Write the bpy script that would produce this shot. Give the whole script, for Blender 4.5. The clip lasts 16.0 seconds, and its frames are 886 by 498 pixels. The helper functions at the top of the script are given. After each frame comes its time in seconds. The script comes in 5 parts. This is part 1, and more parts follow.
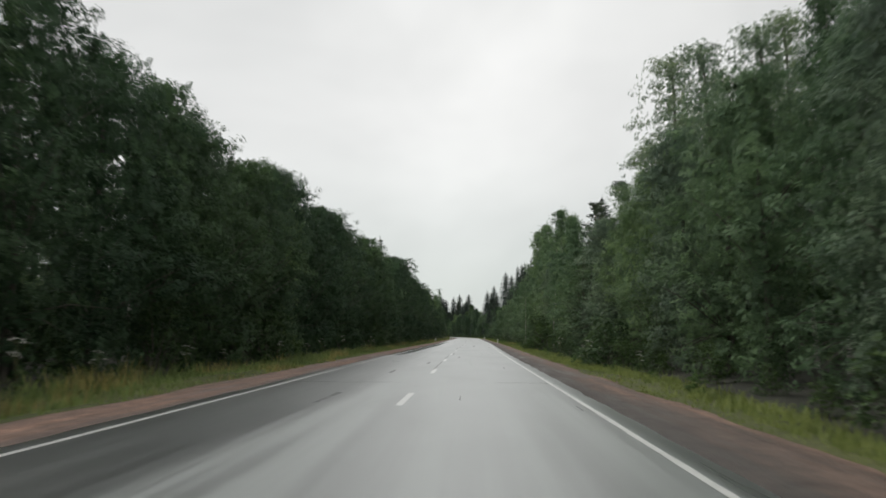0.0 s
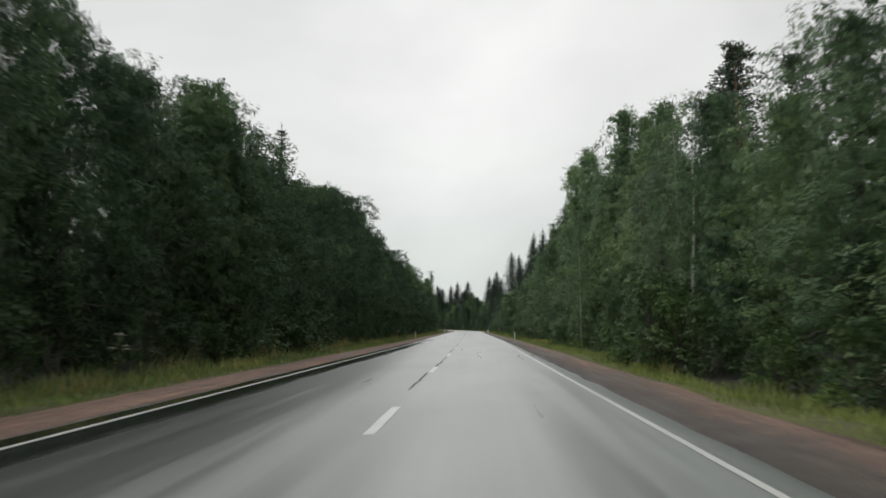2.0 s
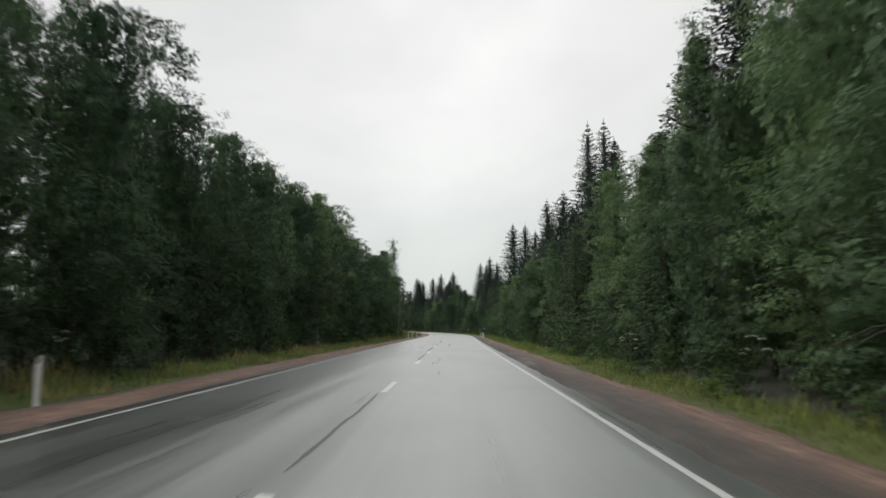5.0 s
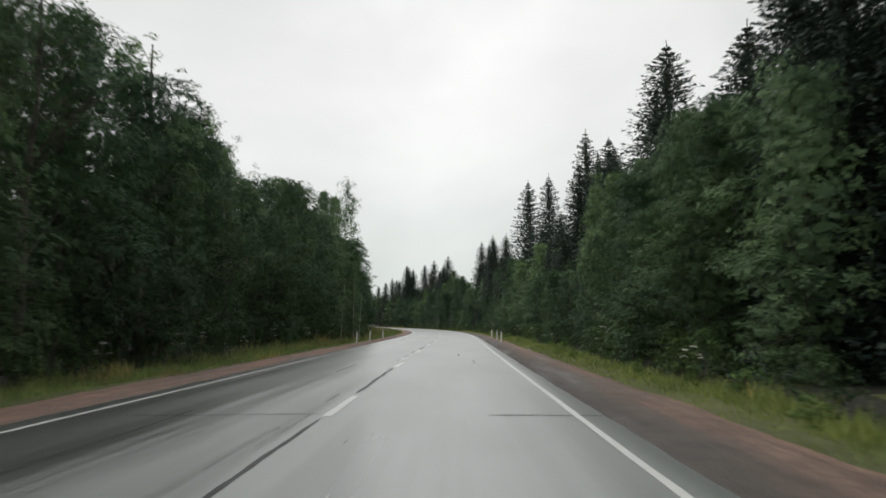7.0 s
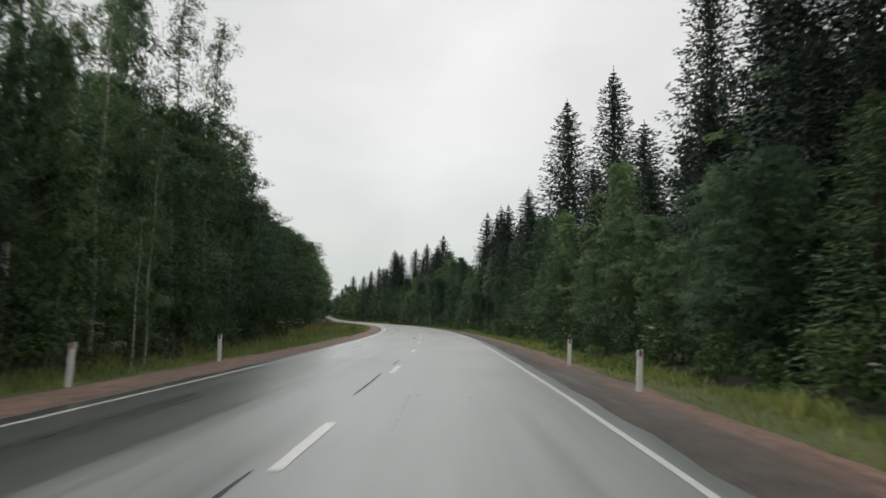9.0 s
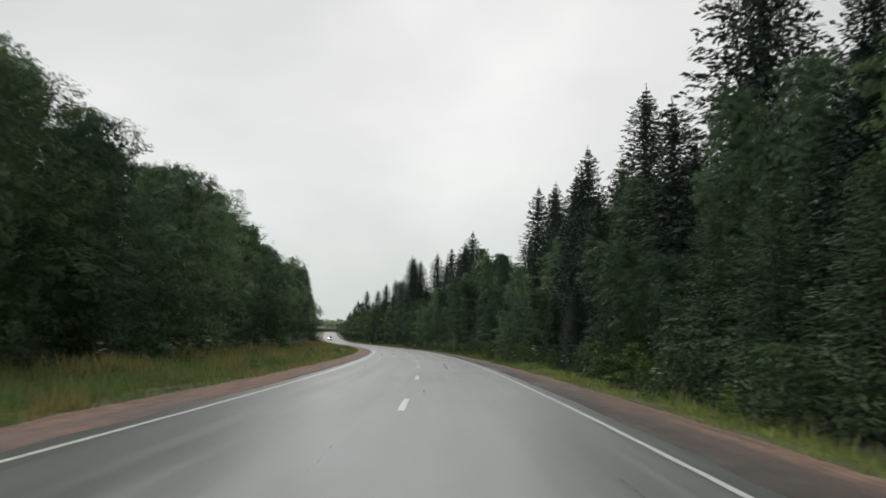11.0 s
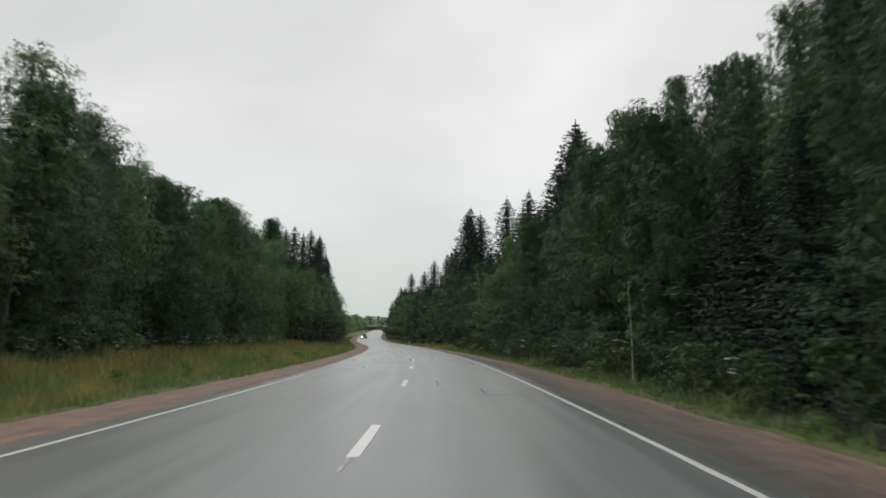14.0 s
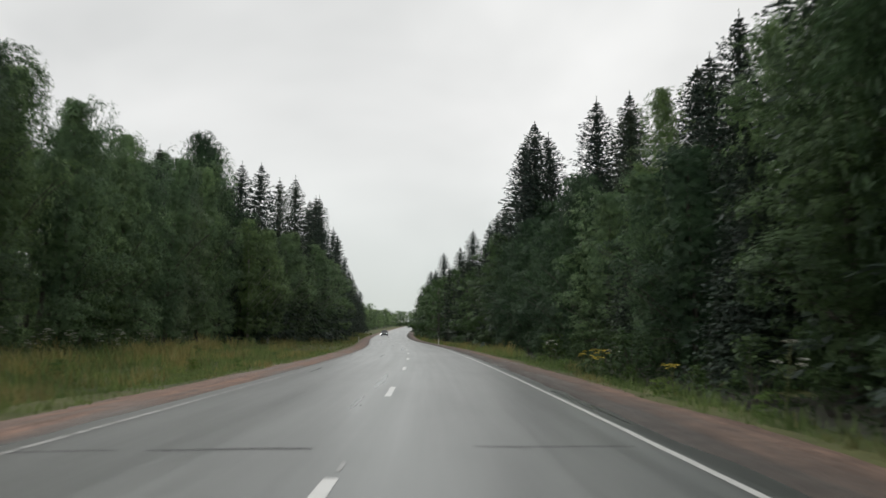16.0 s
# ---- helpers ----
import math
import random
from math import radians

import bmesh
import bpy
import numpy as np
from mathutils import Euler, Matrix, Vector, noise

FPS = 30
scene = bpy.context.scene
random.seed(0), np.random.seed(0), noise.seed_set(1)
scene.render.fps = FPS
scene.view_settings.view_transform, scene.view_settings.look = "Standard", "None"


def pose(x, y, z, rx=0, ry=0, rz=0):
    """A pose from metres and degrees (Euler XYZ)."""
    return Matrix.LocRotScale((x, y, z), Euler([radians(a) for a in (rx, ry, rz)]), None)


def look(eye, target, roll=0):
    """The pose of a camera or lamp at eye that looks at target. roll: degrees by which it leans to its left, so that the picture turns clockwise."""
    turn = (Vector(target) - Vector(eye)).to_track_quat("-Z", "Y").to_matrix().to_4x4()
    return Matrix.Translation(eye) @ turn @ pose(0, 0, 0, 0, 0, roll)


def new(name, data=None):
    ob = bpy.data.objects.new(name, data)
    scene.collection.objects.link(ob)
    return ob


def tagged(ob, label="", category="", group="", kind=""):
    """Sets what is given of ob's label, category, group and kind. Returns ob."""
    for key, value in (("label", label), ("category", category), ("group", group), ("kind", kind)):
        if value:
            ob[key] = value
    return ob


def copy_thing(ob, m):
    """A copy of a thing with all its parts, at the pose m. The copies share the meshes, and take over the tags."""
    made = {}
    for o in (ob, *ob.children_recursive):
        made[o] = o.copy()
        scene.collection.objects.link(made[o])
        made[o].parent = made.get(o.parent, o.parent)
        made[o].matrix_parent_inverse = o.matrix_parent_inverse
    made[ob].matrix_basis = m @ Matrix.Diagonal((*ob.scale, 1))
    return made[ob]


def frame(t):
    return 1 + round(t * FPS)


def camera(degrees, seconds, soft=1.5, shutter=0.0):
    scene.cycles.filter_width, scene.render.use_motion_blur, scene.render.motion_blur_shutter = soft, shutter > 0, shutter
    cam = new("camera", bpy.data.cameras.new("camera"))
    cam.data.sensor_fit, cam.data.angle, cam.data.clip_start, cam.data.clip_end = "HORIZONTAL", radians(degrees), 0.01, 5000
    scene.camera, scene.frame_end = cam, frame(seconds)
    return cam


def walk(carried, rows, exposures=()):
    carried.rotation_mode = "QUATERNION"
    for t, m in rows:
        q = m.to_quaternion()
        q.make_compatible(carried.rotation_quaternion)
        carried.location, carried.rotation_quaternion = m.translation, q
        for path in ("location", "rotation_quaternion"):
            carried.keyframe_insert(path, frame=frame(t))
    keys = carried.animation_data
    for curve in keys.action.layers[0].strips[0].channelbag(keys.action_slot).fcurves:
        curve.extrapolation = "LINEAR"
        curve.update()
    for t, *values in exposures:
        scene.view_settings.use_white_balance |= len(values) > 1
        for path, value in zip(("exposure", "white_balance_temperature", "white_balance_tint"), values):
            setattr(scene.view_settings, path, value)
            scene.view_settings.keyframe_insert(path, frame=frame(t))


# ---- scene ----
cam = camera(61.4, 16.0, 1.6, 0.2)
PATH = [
    (0, (0.059, 0.000, 1.333), (-0.0155, 1.986, 1.5609), 0.61),
    (0.5, (0.016, 13.125, 1.300), (-0.0512, 15.112, 1.5172), 0.39),
    (1, (-0.030, 26.236, 1.290), (-0.0901, 28.223, 1.5057), 0.15),
    (1.5, (-0.015, 39.331, 1.279), (-0.0757, 41.319, 1.4880), -0.04),
    (2, (0.043, 52.403, 1.264), (-0.0286, 54.391, 1.4727), 0.12),
    (2.5, (0.232, 65.482, 1.275), (0.1647, 67.470, 1.4855), 0.21),
    (3, (0.418, 78.544, 1.277), (0.3565, 80.531, 1.4952), 0.40),
    (3.5, (0.555, 91.599, 1.272), (0.5118, 93.586, 1.4905), 0.26),
    (4, (0.675, 104.623, 1.271), (0.6246, 106.610, 1.4873), 0.34),
    (6.5, (0.987, 171.288, 1.321), (0.9696, 173.277, 1.5278), 0.10),
    (7, (1.060, 184.321, 1.303), (1.0307, 186.311, 1.5040), 0.04),
    (7.5, (1.052, 197.305, 1.298), (1.0227, 199.295, 1.4901), 0.21),
    (8, (1.034, 210.257, 1.287), (0.9980, 212.247, 1.4765), 0.16),
    (8.5, (1.025, 223.193, 1.284), (1.0051, 225.184, 1.4666), 0.38),
    (9, (1.095, 236.151, 1.313), (1.0745, 238.142, 1.5028), 0.80),
    (11.5, (-0.707, 300.152, 1.300), (-0.8185, 302.133, 1.5541), 1.38),
    (12, (-1.498, 313.136, 1.285), (-1.6263, 315.117, 1.5331), 1.18),
    (12.5, (-2.357, 326.154, 1.278), (-2.4970, 328.134, 1.5254), 0.78),
    (13, (-3.308, 339.218, 1.267), (-3.4833, 341.195, 1.5087), 0.83),
    (13.5, (-4.462, 352.231, 1.256), (-4.6686, 354.205, 1.5040), 0.73),
    (14, (-5.918, 365.203, 1.251), (-6.1678, 367.173, 1.4921), 0.46),
    (14.5, (-7.611, 378.155, 1.266), (-7.8972, 380.120, 1.5072), 0.53),
    (15, (-9.425, 391.112, 1.265), (-9.7322, 393.074, 1.5050), 0.19),
    (15.5, (-11.499, 404.047, 1.263), (-11.8226, 406.007, 1.4925), 0.01),
    (16, (-13.776, 416.907, 1.264), (-14.1195, 418.864, 1.4965), 0.28),
]
walk(cam, [(t, look(eye, target, roll)) for t, eye, target, roll in PATH], [(0, 0.02, 6500, 8.5), (4, 0.05, 6500, 8.5), (6.5, 0.09, 6500, 8.5), (7.0, 0.10, 6500, 8.5), (7.5, 0.06, 6500, 8.5), (8.5, -0.02, 6500, 8.5), (12, 0.0, 6500, 8.5), (14, -0.05, 6500, 8.5), (16, 0.0, 6500, 8.5)])

# ---------------------------------------------------------------- the sky and the light (overcast, wet)
world = bpy.data.worlds.new("overcast_sky")
scene.world = world
world.use_nodes = True
wn, wl = world.node_tree.nodes, world.node_tree.links
wn.clear()
w_out = wn.new("ShaderNodeOutputWorld")
w_bg = wn.new("ShaderNodeBackground")
w_sky = wn.new("ShaderNodeTexSky")
w_sky.sky_type = "NISHITA"
w_sky.sun_disc = False
w_sky.sun_elevation, w_sky.sun_rotation = radians(48), radians(-63)
w_co = wn.new("ShaderNodeTexCoord")
w_map = wn.new("ShaderNodeMapping")
w_map.inputs["Scale"].default_value = (1.0, 1.0, 1.35)
w_map.inputs["Location"].default_value = (0.35, 0.1, 0.6)
w_n1 = wn.new("ShaderNodeTexNoise")
w_n1.inputs["Scale"].default_value, w_n1.inputs["Detail"].default_value, w_n1.inputs["Roughness"].default_value = 1.9, 4.0, 0.48
w_n1.inputs["Distortion"].default_value = 0.3
w_ramp = wn.new("ShaderNodeValToRGB")
w_ramp.color_ramp.elements[0].position, w_ramp.color_ramp.elements[0].color = 0.34, (0.70, 0.70, 0.69, 1)
w_ramp.color_ramp.elements[1].position, w_ramp.color_ramp.elements[1].color = 0.68, (0.99, 0.98, 0.965, 1)
w_mix = wn.new("ShaderNodeMix")
w_mix.data_type = "RGBA"
w_mix.blend_type = "ADD"
w_mix.inputs["Factor"].default_value = 0.006
wl.new(w_co.outputs["Generated"], w_map.inputs["Vector"])
wl.new(w_map.outputs["Vector"], w_n1.inputs["Vector"])
wl.new(w_n1.outputs["Fac"], w_ramp.inputs["Fac"])
w_sep = wn.new("ShaderNodeSeparateXYZ")
wl.new(w_co.outputs["Generated"], w_sep.inputs["Vector"])
w_low = wn.new("ShaderNodeValToRGB")
w_low.color_ramp.interpolation = "EASE"
w_low.color_ramp.elements[0].position, w_low.color_ramp.elements[0].color = 0.0, (0.755, 0.80, 0.787, 1)
w_low.color_ramp.elements[1].position, w_low.color_ramp.elements[1].color = 0.30, (1, 1, 1, 1)
w_dim = wn.new("ShaderNodeMix")
w_dim.data_type = "RGBA"
w_dim.blend_type = "MULTIPLY"
w_dim.inputs["Factor"].default_value = 1.0
wl.new(w_sep.outputs["Z"], w_low.inputs["Fac"])
wl.new(w_ramp.outputs["Color"], w_dim.inputs["A"])
wl.new(w_low.outputs["Color"], w_dim.inputs["B"])
wl.new(w_dim.outputs["Result"], w_mix.inputs["A"])
wl.new(w_sky.outputs["Color"], w_mix.inputs["B"])
wl.new(w_mix.outputs["Result"], w_bg.inputs["Color"])
w_bg.inputs["Strength"].default_value = 0.95
wl.new(w_bg.outputs["Background"], w_out.inputs["Surface"])

sun = new("sun", bpy.data.lights.new("sun", "SUN"))
sun.data.energy, sun.data.angle, sun.data.color = 1.3, radians(50), (1.0, 0.98, 0.94)
sun.matrix_world = look((-60, 30, 75), (0, 0, 0), 0)

# ---------------------------------------------------------------- materials


def material(name):
    m = bpy.data.materials.new(name)
    m.use_nodes = True
    return m, m.node_tree.nodes, m.node_tree.links, m.node_tree.nodes["Principled BSDF"]


def noise_node(nodes, links, scale, detail=4.0, vector=None, rough=0.55):
    n = nodes.new("ShaderNodeTexNoise")
    n.inputs["Scale"].default_value, n.inputs["Detail"].default_value, n.inputs["Roughness"].default_value = scale, detail, rough
    if vector is not None:
        links.new(vector, n.inputs["Vector"])
    return n.outputs["Fac"]


def ramp_node(nodes, links, fac, stops):
    r = nodes.new("ShaderNodeValToRGB")
    el = r.color_ramp.elements
    while len(el) < len(stops):
        el.new(0.5)
    for e, (p, c) in zip(el, stops):
        e.position = p
        e.color = (*c, 1) if len(c) == 3 else c
    links.new(fac, r.inputs["Fac"])
    return r.outputs["Color"]


def mix_node(nodes, links, fac, a, b, mode="MIX"):
    n = nodes.new("ShaderNodeMix")
    n.data_type = "RGBA"
    n.blend_type = mode
    for sock, v in (("Factor", fac), ("A", a), ("B", b)):
        if isinstance(v, (int, float)):
            n.inputs[sock].default_value = v
        elif isinstance(v, tuple):
            n.inputs[sock].default_value = (*v, 1)
        else:
            links.new(v, n.inputs[sock])
    return n.outputs["Result"]


def bump_node(nodes, links, height, bsdf, strength, distance):
    b = nodes.new("ShaderNodeBump")
    b.inputs["Strength"].default_value, b.inputs["Distance"].default_value = strength, distance
    links.new(height, b.inputs["Height"])
    links.new(b.outputs["Normal"], bsdf.inputs["Normal"])


def object_coords(nodes, links, scale=(1, 1, 1), kind="Object"):
    c = nodes.new("ShaderNodeTexCoord")
    m = nodes.new("ShaderNodeMapping")
    m.inputs["Scale"].default_value = scale
    links.new(c.outputs[kind], m.inputs["Vector"])
    return m.outputs["Vector"]


def simple_material(name, stops, scale=6.0, rough=0.7, bump=0.0, metal=0.0, coords=(1, 1, 1), spec=0.5, film=0.0):
    m, n, l, b = material(name)
    v = object_coords(n, l, coords)
    f = noise_node(n, l, scale, 5.0, v)
    l.new(ramp_node(n, l, f, stops), b.inputs["Base Color"])
    b.inputs["Roughness"].default_value, b.inputs["Metallic"].default_value = rough, metal
    b.inputs["Specular IOR Level"].default_value = spec
    b.inputs["Coat Weight"].default_value, b.inputs["Coat Roughness"].default_value = film, 0.42
    if bump:
        bump_node(n, l, noise_node(n, l, scale * 3, 6.0, v), b, bump, 0.02)
    return m


def leaf_material(name, dark, light, warm, gloss=0.6, through_leaf=0.36, sprig=0.0, stretch=1.0, open_at=0.66):
    """Leaves: a tone for each tree, for each spray and, where sprig is given, for each leaf of a spray, with gaps between the leaves;
    a soft patch pattern, and light that comes through. sprig: leaves in a metre."""
    m, n, l, b = material(name)
    geo = n.new("ShaderNodeNewGeometry")
    info = n.new("ShaderNodeObjectInfo")
    patch = noise_node(n, l, 0.42, 3.0, object_coords(n, l))
    tone = ramp_node(n, l, geo.outputs["Random Per Island"], [(0.0, dark), (1.0, light)])
    tone = mix_node(n, l, 1.0, tone, ramp_node(n, l, patch, [(0.36, (0.72, 0.74, 0.78)), (0.66, (1.25, 1.22, 1.1))]), "MULTIPLY")
    if sprig:
        cell = n.new("ShaderNodeTexVoronoi")
        cell.inputs["Scale"].default_value = sprig
        l.new(object_coords(n, l, (1, 1, stretch)), cell.inputs["Vector"])
        tone = mix_node(n, l, 1.0, tone, ramp_node(n, l, cell.outputs["Color"], [(0.2, (0.86, 0.87, 0.88)), (0.8, (1.15, 1.14, 1.1))]), "MULTIPLY")
    tree = ramp_node(n, l, info.outputs["Random"], [(0.0, (0.66, 0.72, 0.74)), (0.5, (1, 1, 1)), (1.0, warm)])
    colour = mix_node(n, l, 1.0, tone, tree, "MULTIPLY")
    l.new(colour, b.inputs["Base Color"])
    b.inputs["Roughness"].default_value = gloss
    b.inputs["Specular IOR Level"].default_value = 0.2
    tr = n.new("ShaderNodeBsdfTranslucent")
    l.new(colour, tr.inputs["Color"])
    mx = n.new("ShaderNodeMixShader")
    mx.inputs["Fac"].default_value = through_leaf
    l.new(b.outputs["BSDF"], mx.inputs[1])
    l.new(tr.outputs["BSDF"], mx.inputs[2])
    surface = mx.outputs["Shader"]
    if sprig:
        gap = n.new("ShaderNodeMath")
        gap.operation = "GREATER_THAN"
        gap.inputs[1].default_value = open_at
        l.new(cell.outputs["Distance"], gap.inputs[0])
        clear = n.new("ShaderNodeBsdfTransparent")
        cut = n.new("ShaderNodeMixShader")
        l.new(gap.outputs[0], cut.inputs["Fac"])
        l.new(surface, cut.inputs[1])
        l.new(clear.outputs["BSDF"], cut.inputs[2])
        surface = cut.outputs["Shader"]
    l.new(surface, n["Material Output"].inputs["Surface"])
    return m


LEAF = leaf_material("leaf_green", (0.053, 0.094, 0.053), (0.081, 0.140, 0.071), (1.16, 1.10, 0.92), sprig=17.0, stretch=1.0, open_at=0.53)
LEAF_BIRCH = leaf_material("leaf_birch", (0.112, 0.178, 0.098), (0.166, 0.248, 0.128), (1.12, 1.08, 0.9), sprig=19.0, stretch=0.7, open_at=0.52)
# worn by far leafy trees too, where its paleness stands for haze
LEAF_ASPEN_AND_HAZE = leaf_material("leaf_aspen_and_haze", (0.118, 0.190, 0.106), (0.176, 0.266, 0.138), (1.12, 1.08, 0.92), sprig=17.0, stretch=1.0, open_at=0.53)
LEAF_WILLOW = leaf_material("leaf_willow", (0.134, 0.192, 0.132), (0.208, 0.280, 0.186), (1.10, 1.06, 0.92), sprig=19.0, stretch=0.8, open_at=0.52)
LEAF_HERB = leaf_material("leaf_herb", (0.085, 0.150, 0.045), (0.150, 0.230, 0.070), (1.2, 1.1, 0.8), sprig=14.0, stretch=1.0, open_at=0.6)
LEAF_SHRUB = leaf_material("leaf_shrub", (0.042, 0.078, 0.036), (0.082, 0.132, 0.052), (1.2, 1.2, 0.8), sprig=15.0, stretch=1.0, open_at=0.57)
NEEDLE_YOUNG = leaf_material("young_spruce_needles", (0.072, 0.122, 0.066), (0.116, 0.180, 0.092), (1.1, 1.05, 0.9), 0.6, 0.2, sprig=16.0, stretch=0.5, open_at=0.60)
NEEDLE = leaf_material("spruce_needles", (0.026, 0.043, 0.035), (0.050, 0.075, 0.058), (1.1, 1.05, 0.9), 0.6, 0.12, sprig=16.0, stretch=0.5, open_at=0.72)
# far spruces borrow these paler needles in place of distance haze
NEEDLE_PINE_AND_HAZE = leaf_material("pine_and_haze_needles", (0.046, 0.072, 0.054), (0.092, 0.128, 0.086), (1.1, 1.05, 0.9), 0.6, 0.15, sprig=16.0, stretch=0.5, open_at=0.68)
GRASS = leaf_material("grass_blades", (0.150, 0.215, 0.075), (0.270, 0.340, 0.125), (1.1, 1.0, 0.9), 0.6, 0.35)
GRASS_DRY = leaf_material("dry_grass", (0.270, 0.240, 0.095), (0.430, 0.375, 0.165), (1.1, 1.0, 0.9), 0.6, 0.35)
BARK = simple_material("grey_bark", [(0.3, (0.055, 0.05, 0.042)), (0.7, (0.13, 0.12, 0.10))], 5, 0.85, 0.5, coords=(3, 3, 0.6))
BARK_BIRCH = simple_material("birch_bark", [(0.36, (0.04, 0.037, 0.034)), (0.46, (0.36, 0.35, 0.32)), (0.8, (0.50, 0.48, 0.45))], 4, 0.7, 0.3, coords=(1, 1, 2.5))
BARK_SPRUCE = simple_material("spruce_bark", [(0.3, (0.05, 0.038, 0.03)), (0.7, (0.11, 0.085, 0.068))], 6, 0.9, 0.5, coords=(3, 3, 0.8))
BARK_PINE = simple_material("pine_bark", [(0.3, (0.12, 0.06, 0.035)), (0.7, (0.26, 0.14, 0.08))], 6, 0.9, 0.5, coords=(3, 3, 0.8))
STEM = simple_material("plant_stem", [(0.3, (0.09, 0.11, 0.04)), (0.7, (0.17, 0.18, 0.07))], 9, 0.7)
UMBEL = simple_material("umbel_white", [(0.3, (0.30, 0.30, 0.26)), (0.7, (0.55, 0.55, 0.50))], 20, 0.8)
YELLOW = simple_material("tansy_yellow", [(0.3, (0.45, 0.36, 0.03)), (0.7, (0.62, 0.5, 0.06))], 20, 0.8)
POST_WHITE = simple_material("post_plastic", [(0.3, (0.80, 0.80, 0.78)), (0.7, (0.88, 0.88, 0.86))], 5, 0.45, 0.05)
POST_GREY = simple_material("post_worn_grey", [(0.3, (0.55, 0.55, 0.54)), (0.7, (0.70, 0.70, 0.69))], 8, 0.5)
POST_RED = simple_material("post_reflector_red", [(0.3, (0.10, 0.015, 0.012)), (0.7, (0.18, 0.03, 0.022))], 20, 0.3)
TAR = simple_material("tar_sealant", [(0.3, (0.014, 0.014, 0.015)), (0.7, (0.034, 0.034, 0.035))], 3, 0.8, 0.3, spec=0.2, film=0.5)
TAR_OLD = simple_material("tar_sealant_worn", [(0.3, (0.030, 0.030, 0.031)), (0.7, (0.060, 0.060, 0.061))], 3, 0.6, 0.3, spec=0.3, film=0.6)
PAINT_TRACE = simple_material("road_paint_trace", [(0.4, (0.30, 0.30, 0.295)), (0.6, (0.44, 0.44, 0.43))], 5, 0.35, 0.1)
RUBBER = simple_material("tyre_rubber", [(0.3, (0.012, 0.012, 0.012)), (0.7, (0.03, 0.03, 0.03))], 9, 0.8)
RIM = simple_material("wheel_alloy", [(0.3, (0.3, 0.3, 0.31)), (0.7, (0.45, 0.45, 0.46))], 9, 0.35, 0, 0.9)
CAR_PAINT = simple_material("car_paint_dark", [(0.3, (0.035, 0.037, 0.040)), (0.7, (0.055, 0.057, 0.060))], 2, 0.25)
CAR_TRIM = simple_material("car_trim_black", [(0.3, (0.010, 0.010, 0.010)), (0.7, (0.02, 0.02, 0.02))], 8, 0.5)
CAR_GLASS = simple_material("car_glass_tinted", [(0.3, (0.012, 0.015, 0.016)), (0.7, (0.02, 0.023, 0.024))], 2, 0.06)
PLATE = simple_material("plate_white", [(0.3, (0.6, 0.6, 0.6)), (0.7, (0.75, 0.75, 0.75))], 8, 0.4)


def lamp_material():
    m, n, l, b = material("headlight_lit")
    b.inputs["Base Color"].default_value = (0.9, 0.9, 0.85, 1)
    b.inputs["Emission Color"].default_value = (1.0, 0.95, 0.84, 1)
    b.inputs["Emission Strength"].default_value = 45.0
    return m


HEADLIGHT = lamp_material()


